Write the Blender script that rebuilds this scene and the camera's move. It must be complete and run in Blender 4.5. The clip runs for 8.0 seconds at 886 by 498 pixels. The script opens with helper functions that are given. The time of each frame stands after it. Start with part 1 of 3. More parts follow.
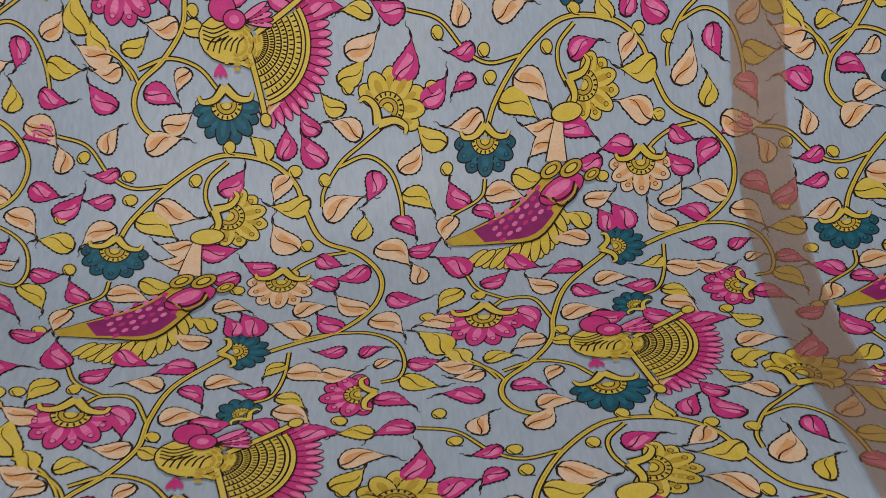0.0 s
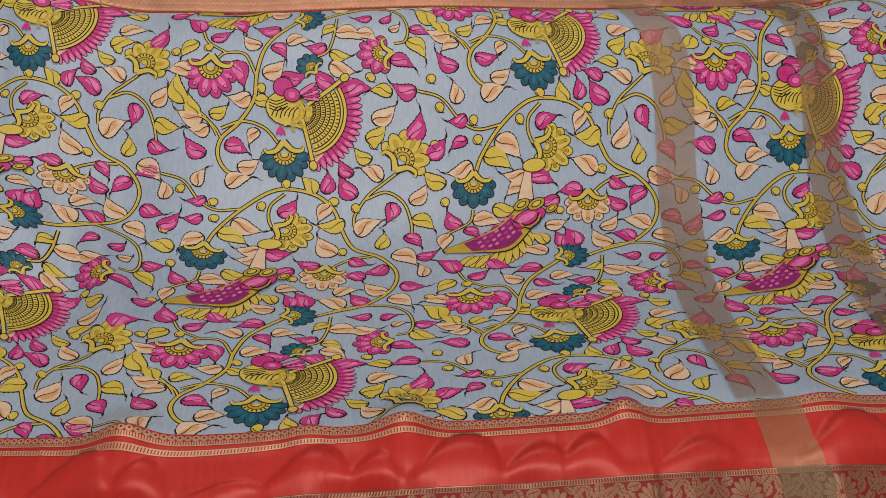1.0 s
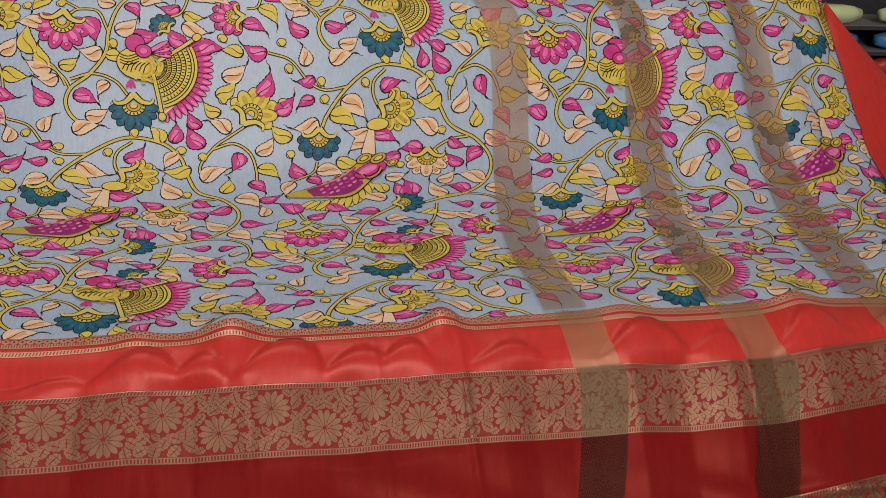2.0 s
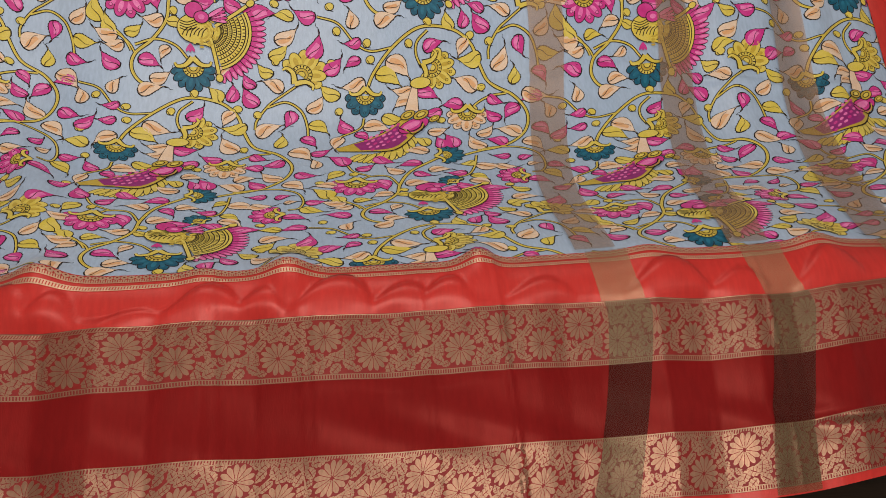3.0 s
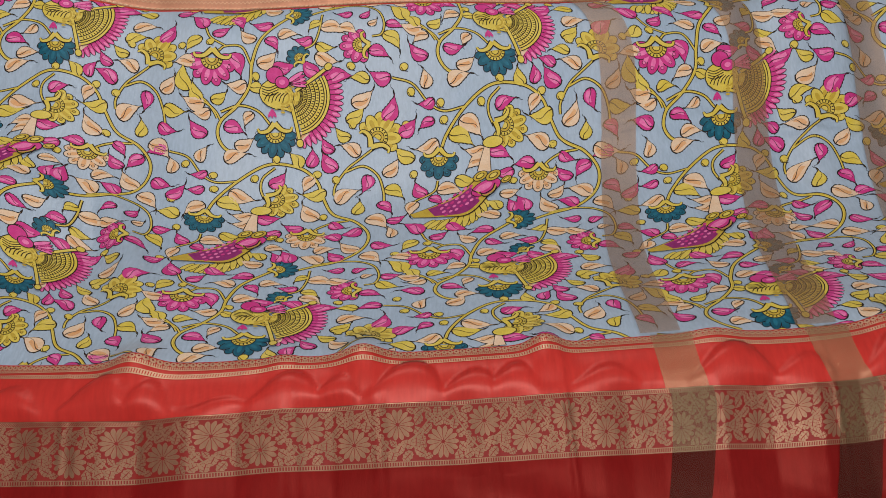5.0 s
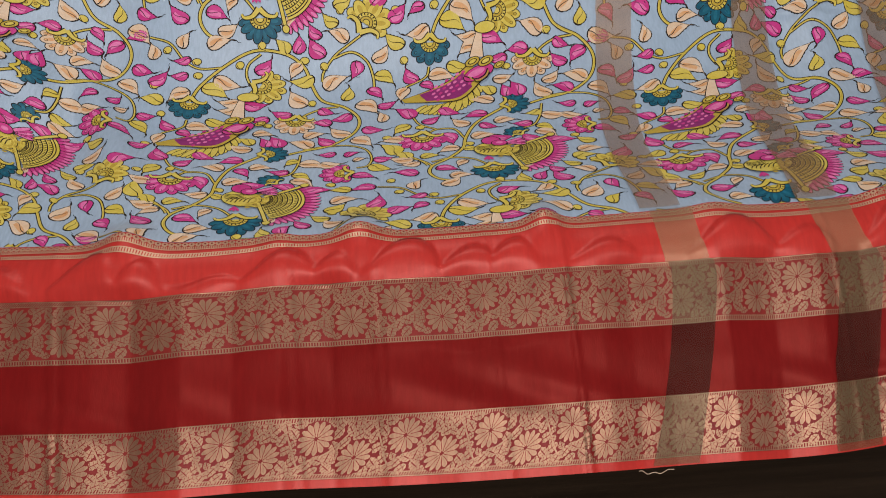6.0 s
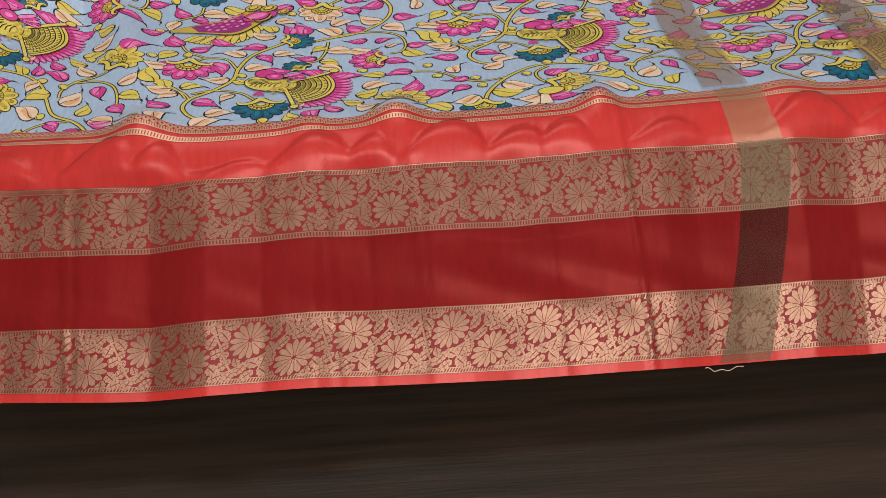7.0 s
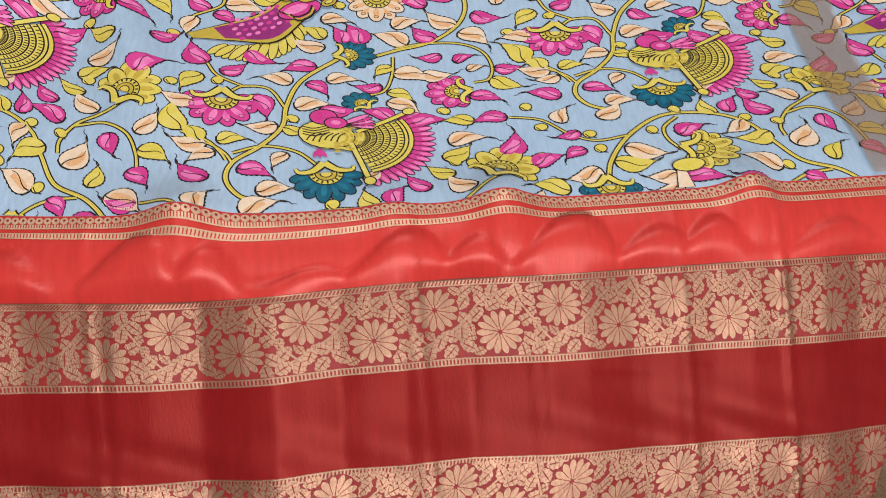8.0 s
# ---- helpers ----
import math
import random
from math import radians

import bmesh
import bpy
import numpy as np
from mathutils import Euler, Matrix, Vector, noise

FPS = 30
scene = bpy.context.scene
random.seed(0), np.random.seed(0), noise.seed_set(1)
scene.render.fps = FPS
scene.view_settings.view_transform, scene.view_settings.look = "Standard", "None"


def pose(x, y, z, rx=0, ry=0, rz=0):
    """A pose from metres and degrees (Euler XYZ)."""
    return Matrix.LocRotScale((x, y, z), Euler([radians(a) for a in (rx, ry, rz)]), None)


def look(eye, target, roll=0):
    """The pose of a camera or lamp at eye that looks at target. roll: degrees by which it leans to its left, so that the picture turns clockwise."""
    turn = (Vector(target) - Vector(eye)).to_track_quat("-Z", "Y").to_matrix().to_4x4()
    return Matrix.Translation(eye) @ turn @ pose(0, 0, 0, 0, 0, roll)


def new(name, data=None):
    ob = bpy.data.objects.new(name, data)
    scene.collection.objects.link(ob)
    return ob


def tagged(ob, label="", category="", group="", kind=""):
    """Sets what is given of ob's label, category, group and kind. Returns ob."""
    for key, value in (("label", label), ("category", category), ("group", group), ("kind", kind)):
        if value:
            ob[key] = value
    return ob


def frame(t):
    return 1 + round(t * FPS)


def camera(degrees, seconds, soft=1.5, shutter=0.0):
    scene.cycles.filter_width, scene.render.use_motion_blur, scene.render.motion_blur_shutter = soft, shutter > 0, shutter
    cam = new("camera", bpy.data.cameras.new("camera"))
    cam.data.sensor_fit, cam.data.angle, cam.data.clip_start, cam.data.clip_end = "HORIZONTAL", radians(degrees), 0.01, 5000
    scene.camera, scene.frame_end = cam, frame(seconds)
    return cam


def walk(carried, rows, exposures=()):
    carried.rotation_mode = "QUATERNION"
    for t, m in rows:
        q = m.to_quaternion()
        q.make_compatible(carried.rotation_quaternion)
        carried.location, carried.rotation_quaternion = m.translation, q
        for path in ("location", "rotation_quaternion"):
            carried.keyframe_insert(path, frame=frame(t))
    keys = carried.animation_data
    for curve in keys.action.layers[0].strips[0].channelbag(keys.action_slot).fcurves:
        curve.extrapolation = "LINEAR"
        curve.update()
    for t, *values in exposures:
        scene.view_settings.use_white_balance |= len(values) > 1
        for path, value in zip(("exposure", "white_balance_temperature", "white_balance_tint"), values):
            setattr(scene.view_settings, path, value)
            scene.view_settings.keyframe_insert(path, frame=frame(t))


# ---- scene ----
cam = camera(52.0, 8.0, soft=0.1, shutter=0.1)
PATH = [
    (0, (0.033, -0.432, 0.535), (0.066, 0.669, -0.155), -2.71),
    (0.5, (0.013, -0.660, 0.529), (0.018, 0.500, -0.058), -2.51),
    (1, (0.012, -0.788, 0.569), (0.061, 0.398, 0.038), -1.39),
    (1.5, (0.039, -0.848, 0.540), (0.154, 0.347, 0.040), -0.06),
    (2, (0.073, -0.911, 0.466), (0.278, 0.284, -0.003), 1.98),
    (2.2, (0.066, -0.948, 0.459), (0.278, 0.234, -0.039), 1.86),
    (3.3, (0.074, -1.004, 0.475), (0.170, 0.189, -0.033), -0.43),
    (3.5, (0.078, -0.996, 0.487), (0.149, 0.206, -0.001), -1.07),
    (4, (0.092, -1.004, 0.500), (0.100, 0.216, 0.051), -2.33),
    (4.2, (0.094, -1.012, 0.528), (0.103, 0.204, 0.068), -1.61),
    (5.5, (0.100, -0.969, 0.636), (0.111, 0.182, 0.032), -3.15),
    (6, (0.072, -0.994, 0.549), (0.107, 0.138, -0.089), -2.40),
    (6.5, (0.050, -0.998, 0.484), (0.082, 0.120, -0.179), -2.75),
    (7, (0.029, -0.956, 0.432), (0.047, 0.147, -0.255), -3.10),
    (7.5, (0.015, -0.840, 0.468), (0.026, 0.216, -0.290), -3.32),
    (8, (-0.119, -0.599, 0.571), (-0.018, 0.308, -0.354), 1.52),
]
EXPOSURES = [(0, -0.32, 7100, 15), (1, -0.16, 7150, 16), (2, -0.05, 7100, 15), (4, 0.05, 6900, 14), (5.5, -0.02, 6700, 12), (6.5, 0.15, 6500, 12), (7, 0.33, 6400, 12), (8, 0.62, 6200, 8)]
walk(cam, [(t, look(eye, target, roll)) for t, eye, target, roll in PATH], EXPOSURES)

# ---- world and light ----
world = bpy.data.worlds.new("room_air")
scene.world = world
world.use_nodes = True
world.node_tree.nodes["Background"].inputs[0].default_value = (0.75, 0.85, 1.0, 1)
world.node_tree.nodes["Background"].inputs[1].default_value = 0.02


def area_lamp(name, eye, target, sx, sy, watts, color):
    data = bpy.data.lights.new(name, "AREA")
    data.shape, data.size, data.size_y = "RECTANGLE", sx, sy
    data.energy, data.color = watts, color
    ob = new(name, data)
    ob.matrix_world = look(eye, target)
    return ob


# unseen front light added behind the camera, and a panel light overhead
area_lamp("added_front_light", (0.2, -2.27, 1.15), (0.2, 0.0, 1.0), 1.05, 1.1, 47, (1.0, 0.98, 0.98))
area_lamp("panel_light", (-0.1, 0.45, 2.02), (-0.1, 0.45, 0), 1.2, 0.6, 11, (1.0, 0.98, 0.96))


# ---- materials ----
def material(name, color, rough=0.5, metal=0.0, sheen=0.0, alt=None, scale=20.0, amount=0.5, bump=0.0, bump_scale=900.0,
             stretch=(1, 1, 1), aniso=0.0, alpha=1.0, detail=4.0, fine=None, gloss=0.3, tint=None):
    m = bpy.data.materials.new(name)
    m.use_nodes = True
    nt = m.node_tree
    p = nt.nodes["Principled BSDF"]
    p.inputs["Base Color"].default_value = (*color, 1)
    p.inputs["Roughness"].default_value = rough
    p.inputs["Metallic"].default_value = metal
    p.inputs["Sheen Weight"].default_value = sheen
    p.inputs["Sheen Roughness"].default_value = 0.4
    p.inputs["Specular IOR Level"].default_value = gloss
    if tint:
        p.inputs["Specular Tint"].default_value = (*tint, 1)
    p.inputs["Anisotropic"].default_value = aniso
    p.inputs["Alpha"].default_value = alpha
    co = nt.nodes.new("ShaderNodeTexCoord")
    mp = nt.nodes.new("ShaderNodeMapping")
    mp.inputs["Scale"].default_value = stretch
    nt.links.new(co.outputs["Object"], mp.inputs["Vector"])
    if alt:
        n = nt.nodes.new("ShaderNodeTexNoise")
        n.inputs["Scale"].default_value, n.inputs["Detail"].default_value = scale, detail
        nt.links.new(mp.outputs["Vector"], n.inputs["Vector"])
        r = nt.nodes.new("ShaderNodeMapRange")
        r.inputs["From Min"].default_value, r.inputs["From Max"].default_value = 0.5 - 0.28 * amount - 0.05, 0.5 + 0.28 * amount
        nt.links.new(n.outputs["Fac"], r.inputs["Value"])
        mix = nt.nodes.new("ShaderNodeMix")
        mix.data_type = "RGBA"
        mix.inputs[6].default_value, mix.inputs[7].default_value = (*color, 1), (*alt, 1)
        nt.links.new(r.outputs["Result"], mix.inputs[0])
        out = mix.outputs[2]
        if fine:
            n2 = nt.nodes.new("ShaderNodeTexNoise")
            n2.inputs["Scale"].default_value, n2.inputs["Detail"].default_value = fine, 2.0
            nt.links.new(mp.outputs["Vector"], n2.inputs["Vector"])
            r2 = nt.nodes.new("ShaderNodeMapRange")
            r2.inputs["To Min"].default_value, r2.inputs["To Max"].default_value = 0.82, 1.18
            nt.links.new(n2.outputs["Fac"], r2.inputs["Value"])
            sc = nt.nodes.new("ShaderNodeVectorMath")
            sc.operation = "SCALE"
            nt.links.new(out, sc.inputs[0])
            nt.links.new(r2.outputs["Result"], sc.inputs["Scale"])
            out = sc.outputs["Vector"]
        nt.links.new(out, p.inputs["Base Color"])
    if bump:
        n = nt.nodes.new("ShaderNodeTexNoise")
        n.inputs["Scale"].default_value, n.inputs["Detail"].default_value = bump_scale, 3.0
        nt.links.new(mp.outputs["Vector"], n.inputs["Vector"])
        b = nt.nodes.new("ShaderNodeBump")
        b.inputs["Strength"].default_value, b.inputs["Distance"].default_value = bump, 0.001
        nt.links.new(n.outputs["Fac"], b.inputs["Height"])
        nt.links.new(b.outputs["Normal"], p.inputs["Normal"])
    return m


silk = material("grey_silk", (0.31, 0.42, 0.55), 0.38, 0, 0.12, (0.37, 0.46, 0.565), 9, 0.9, 0.25, 700, (1, 0.25, 0.25), fine=260, gloss=0.5)
coral = material("coral_silk", (0.52, 0.030, 0.024), 0.38, 0, 0.0, (0.46, 0.030, 0.024), 12, 0.8, 0.12, 800, (1, 0.2, 0.2), 0.3, fine=200, gloss=0.5, tint=(1.0, 0.46, 0.40))
crimson = material("crimson_silk", (0.20, 0.009, 0.009), 0.42, 0, 0.0, (0.155, 0.006, 0.006), 10, 0.8, 0.15, 800, (1, 0.2, 0.2), 0.4, fine=200, gloss=0.35, tint=(1.0, 0.22, 0.17))
ground_red = material("brocade_ground", (0.24, 0.014, 0.011), 0.55, 0.0, 0.0, (0.24, 0.014, 0.010), 30, 0.8, 0.2, 900, fine=300)
gold = material("gold_zari", (0.36, 0.195, 0.12), 0.38, 0.62, 0, (0.24, 0.125, 0.076), 60, 0.8, 0.4, 1500, (1, 0.3, 0.3), fine=500)
# lighter copy of gold_zari: the edging's brighter lighting is put into its colour
bright_gold = material("bright_zari", (0.66, 0.42, 0.27), 0.36, 0.40, 0, (0.50, 0.30, 0.19), 60, 0.8, 0.4, 1500, (1, 0.3, 0.3), fine=500)
pale_gold = material("copper_zari", (0.56, 0.27, 0.17), 0.42, 0.6, 0, (0.46, 0.21, 0.13), 40, 0.8, 0.4, 1500, (1, 0.3, 0.3), fine=500)
tissue = material("gold_tissue", (0.52, 0.31, 0.16), 0.38, 0.40, 0, (0.40, 0.23, 0.12), 25, 0.8, 0.3, 1200, (0.3, 1, 1), alpha=0.46, fine=300)
olive_tissue = material("olive_tissue", (0.20, 0.15, 0.075), 0.45, 0.3, 0, (0.14, 0.10, 0.05), 25, 0.8, 0.3, 1200, (0.3, 1, 1), alpha=0.45, fine=300)
brown_tissue = material("brown_tissue", (0.050, 0.014, 0.010), 0.6, 0.0, 0, (0.055, 0.026, 0.018), 25, 0.8, 0.3, 1200, (0.3, 1, 1), alpha=0.58, fine=300, gloss=0.04)
pale_tissue = material("pale_tissue", (0.52, 0.33, 0.18), 0.42, 0.3, 0, (0.42, 0.25, 0.13), 25, 0.8, 0.3, 1200, (0.3, 1, 1), alpha=0.40, fine=300)
ink = material("dark_ink", (0.014, 0.011, 0.010), 0.7, 0, 0, (0.035, 0.024, 0.018), 160, 0.6, gloss=0.08)
pink = material("magenta_dye", (0.50, 0.015, 0.17), 0.5, 0, 0.15, (0.60, 0.05, 0.26), 70, 0.9, fine=500)
pink_light = material("pale_pink_dye", (0.80, 0.26, 0.48), 0.5, 0, 0.15, (0.70, 0.10, 0.34), 110, 0.9, fine=500)
yellow = material("yellow_dye", (0.60, 0.46, 0.04), 0.5, 0, 0.15, (0.66, 0.53, 0.12), 60, 0.9, fine=500)
yellow_deep = material("ochre_dye", (0.42, 0.28, 0.025), 0.5, 0, 0.15, (0.54, 0.39, 0.05), 90, 0.9, fine=500)
peach = material("peach_dye", (0.68, 0.46, 0.28), 0.5, 0, 0.15, (0.74, 0.58, 0.44), 70, 0.9, fine=500)
peach_deep = material("apricot_dye", (0.66, 0.30, 0.11), 0.5, 0, 0.15, (0.70, 0.42, 0.22), 110, 0.9, fine=500)
teal = material("teal_dye", (0.002, 0.062, 0.115), 0.5, 0, 0.0, (0.004, 0.115, 0.17), 80, 0.9, fine=500)
teal_light = material("pale_teal_dye", (0.01, 0.17, 0.26), 0.5, 0, 0.05, (0.008, 0.09, 0.14), 110, 0.9)
plum = material("plum_dye", (0.20, 0.01, 0.11), 0.5, 0, 0.1, (0.3, 0.02, 0.17), 90, 0.9)
wood = material("dark_wood", (0.016, 0.010, 0.006), 0.46, 0, 0, (0.044, 0.027, 0.016), 9, 0.9, 0.3, 60, (0.35, 6, 6), fine=60, detail=8)
wall_paint = material("dark_wall_paint", (0.03, 0.033, 0.038), 0.7, 0, 0, (0.04, 0.043, 0.05), 3, 0.8, 0.2, 80)
white_paint = material("ceiling_paint", (0.75, 0.75, 0.73), 0.8, 0, 0, (0.7, 0.7, 0.68), 2, 0.8, 0.1, 120)
tile_mat = material("floor_tile", (0.3, 0.28, 0.26), 0.35, 0, 0, (0.25, 0.23, 0.21), 5, 0.8, 0.1, 60)
support_cloth = material("charcoal_felt", (0.03, 0.032, 0.036), 0.9, 0, 0.2, (0.045, 0.047, 0.052), 40, 0.8, 0.3, 400)
INK, MATS = 0, [ink, pink, pink_light, yellow, yellow_deep, peach, peach_deep, teal, teal_light, plum, gold, bright_gold, ground_red]
PINK, PINK_L, YEL, YEL_D, PEA, PEA_D, TEAL, TEAL_L, PLUM, GOLD, BRIGHT, RED = range(1, 13)


# ---- the drape: a cloth sheet in thread coordinates (a along the border, b across it) ----
def ease(x, a, b):
    t = np.clip((np.asarray(x, float) - a) / (b - a), 0, 1)
    return t * t * (3 - 2 * t)


def slope(s):
    return np.radians(10.1 + 35.1 * (1 - ease(s, -0.045, -0.005)) + 39.3 * ease(s, 0.222, 0.636))


ARC = np.linspace(-0.5, 1.4, 1901)
RUN = np.cumsum(np.cos(slope(ARC))) * 0.001
RISE = np.cumsum(np.sin(slope(ARC))) * 0.001
RUN, RISE = RUN - np.interp(0, ARC, RUN), RISE - np.interp(0, ARC, RISE)
HEM, SCALLOP, TOP, TOP_END = -0.318, -0.012, 0.818, 0.905
LEFT, RIGHT = -0.70, 0.98


def hump(x, centre, width):
    return np.exp(-((x - centre) / width) ** 2)


def wave(x, seed, size):
    """Soft random ups and downs along x, about -1 to 1."""
    k = np.arange(1, 6)
    ph = np.sin(seed * 12.9 + k * 78.2) * 43.7
    return sum(np.sin(2 * np.pi * x / size * (0.55 + 0.23 * i) + p) for i, p in zip(k, ph)) / 2.6


def facet(x, seed, size):
    """Straight-sided pleats, as pressed folds leave them."""
    w = x / size + 0.3 * np.sin(x * 9 + seed)
    return 2 * np.abs(w - np.floor(w + 0.5)) - 0.5


PUFFS = [(-0.52, 0.05, 1.0), (-0.43, 0.035, 0.8), (-0.32, 0.040, 1.1), (-0.262, 0.030, 1.0), (-0.17, 0.030, 0.5), (-0.092, 0.042, 1.0), (-0.030, 0.026, 0.8),
         (0.056, 0.042, 1.15), (0.135, 0.034, 0.8), (0.185, 0.03, 0.9), (0.30, 0.035, 0.7), (0.455, 0.046, 1.1), (0.54, 0.034, 0.8), (0.66, 0.04, 1.0), (0.80, 0.05, 0.9)]


# slack of the cloth along the border, across it and off its rest, in millimetres: smooth polynomials over the sheet
SLACK_ALONG = [(-1.5, 3.6, -8.7, -3.8, -8.1, 2.4),
          (1.4, 2.0, -6.3, 0.6, -1.9, -7.9),
          (5.8, 6.0, 1.0, -3.1, 4.9, 0.1),
          (5.5, -3.7, 4.8, 2.3, 1.4, 6.5),
          (6.1, -6.9, -0.1, 3.7, -3.8, 0.6)]
SLACK_ACROSS = [(-10.5, -41.6, 10.6, 9.8, -7.4, -8.2),
          (-23.1, -4.1, 3.5, 0.3, -2.0, 1.6),
          (16.5, -1.9, -5.8, -4.0, 4.7, 3.0),
          (-0.8, -3.0, 5.5, 2.7, -0.6, -0.5),
          (3.0, -0.6, 1.1, 3.1, 1.3, -0.7)]
SLACK_OFF = [(3.9, -16.2, -7.6, -0.7, -5.6, -1.9),
          (-11.5, -5.5, 0.7, 5.4, -3.0, -1.9),
          (-2.7, 3.8, -2.2, -0.6, 3.8, 1.0),
          (2.6, 1.6, 4.5, -2.9, -0.4, 0.2),
          (-4.1, -0.6, -0.4, 0.2, 3.2, 1.8)]


def waves(t, n):
    """The first n Chebyshev polynomials."""
    out = [np.ones_like(t), t]
    while len(out) < n:
        out.append(2 * t * out[-1] - out[-2])
    return np.array(out)


def slack(a, b):
    A, B = waves(np.clip((a - 0.15) / 0.75, -1, 1), 5), waves(np.clip((b - 0.25) / 0.58, -1, 1), 6)
    return [np.einsum("ij,i...,j...->...", np.array(m) * 0.001, A, B) for m in (SLACK_ALONG, SLACK_ACROSS, SLACK_OFF)]


def drape(a, b, lift=0.0):
    """World places of thread coordinates, lifted along the cloth's normal."""
    def place(a, b):
        along, across, off = slack(a, b)
        rim = b
        a, b = a + along, b + across
        s = b + 0.04 * a + 0.0032 * wave(a, 7.7, 0.5) * (1 - ease(b, -0.03, 0.05))
        x = a + 0.05 * s
        gather = ease(s, -0.08, -0.015) * (1 - ease(s, 0.05, 0.40))
        x = x - gather * (x - 0.17) * np.where(x < 0.17, 0.125, 0.06)
        y, z = np.interp(s, ARC, RUN), np.interp(s, ARC, RISE)
        out = off
        edge = hump(rim, -0.015, 0.040)
        out = out + edge * (0.019 * hump(x, -0.285, 0.030) + 0.018 * hump(x, 0.0, 0.028) + 0.017 * hump(x, 0.228, 0.022)
                            + 0.006 * hump(x, -0.1, 0.02) + 0.008 * hump(x, 0.44, 0.03) + 0.012 * hump(x, 0.66, 0.03))
        arch = np.max([h * np.clip(1 - ((x - c - 0.3 * (rim + 0.06)) / (1.25 * w)) ** 2, 0, 1) for c, w, h in PUFFS], axis=0)
        valley = -0.069 + 0.030 * arch ** 1.4
        out = out + (0.001 + 0.0075 * arch) * np.sin(np.pi * np.clip((valley - rim) / (valley + 0.084), 0, 1) ** 0.7)
        skirt = 1 - ease(rim, -0.09, -0.06)
        out = out + skirt * (0.0100 * facet(x, 1.3, 0.155) + 0.004 * wave(x + 0.15 * s, 1.7, 0.45) + 0.0026 * facet(x, 4.0, 0.083))
        crease = 0.6 * sum(h * hump(x + 0.04 * s, c, 0.0035) for c, h in ((-0.365, 0.002), (-0.085, 0.0022), (0.012, 0.0015), (0.152, 0.0022), (0.243, 0.0045), (0.565, 0.003)))
        out = out + crease * (1 - ease(s, -0.05, 0.02))
        out = out + skirt * (0.006 * hump(s, -0.205 + 0.05 * (x - 0.66), 0.005) * hump(x, 0.66, 0.07) + 0.003 * wave(x + 2 * s, 9.1, 0.22) * hump(s, -0.20, 0.03))
        body = ease(s, 0.0, 0.08)
        out = out + 0.0035 * hump(s + 0.03 * np.sin(9 * x), 0.50, 0.009) * ease(x, 0.25, 0.36)
        out = out + body * (0.006 * wave(x + 0.2 * s, 5.2, 0.5) + 0.003 * wave(s - 0.3 * x, 2.2, 0.40))
        out = out + 0.0015 * body * facet(x + 0.05 * s, 2.0, 0.19)
        # a rumpled ridge on the near side of the bend, a gathered flank and loose folds beyond the stripes
        out = out + 0.019 * hump(x + 0.35 * (s - 0.26), -0.365, 0.030) * hump(s, 0.27, 0.14) - 0.006 * hump(x + 0.3 * (s - 0.26), -0.41, 0.025) * hump(s, 0.25, 0.14)
        out = out + 0.06 * ease(-x, 0.37, 0.56) * ease(s, 0.2, 0.38)
        fold = ease(x, 0.50, 0.72) * ease(s, 0.18, 0.45)
        out = out + fold * (0.008 * np.sin(2 * np.pi * (x - 0.08 * s) / 0.17) + 0.004 * np.sin(2 * np.pi * x / 0.09 + 1))
        z = z - 0.35 * np.maximum(0, -x - 0.655) - 2.0 * np.maximum(0, -x - 0.66) ** 2
        t = slope(s)
        return np.stack([x, y - np.sin(t) * out, z + np.cos(t) * out], -1)
    a, b = np.asarray(a, float), np.asarray(b, float)
    p = place(a, b)
    e = 0.0015
    n = np.cross(place(a + e, b) - place(a - e, b), place(a, b + e) - place(a, b - e))
    n /= np.linalg.norm(n, axis=-1, keepdims=True)
    return p + n * np.asarray(lift)[..., None] if np.ndim(lift) else p + n * lift


def mesh_object(name, verts, faces, mats, index=None, parent=None, smooth=True):
    me = bpy.data.meshes.new(name)
    me.from_pydata([tuple(v) for v in verts], [], faces)
    for m in mats:
        me.materials.append(m)
    if index is not None:
        me.polygons.foreach_set("material_index", index)
    if smooth:
        me.polygons.foreach_set("use_smooth", [True] * len(me.polygons))
    me.update()
    ob = new(name, me)
    if parent:
        ob.parent = parent
    return ob


def part(name, bm, mat, parent, label=""):
    me = bpy.data.meshes.new(name)
    bm.to_mesh(me)
    bm.free()
    me.materials.append(mat)
    ob = new(name, me)
    ob.parent = parent
    return tagged(ob, label)


def sheet(name, a0, a1, b0, b1, step_a, step_b, mat, parent, label="", lift=0.0):
    na, nb = max(2, int((a1 - a0) / step_a) + 1), max(2, int((b1 - b0) / step_b) + 1)
    A, B = np.meshgrid(np.linspace(a0, a1, na), np.linspace(b0, b1, nb))
    v = drape(A.ravel(), B.ravel(), lift)
    f = [(j * na + i, j * na + i + 1, (j + 1) * na + i + 1, (j + 1) * na + i) for j in range(nb - 1) for i in range(na - 1)]
    return tagged(mesh_object(name, v, f, [mat], parent=parent), label)


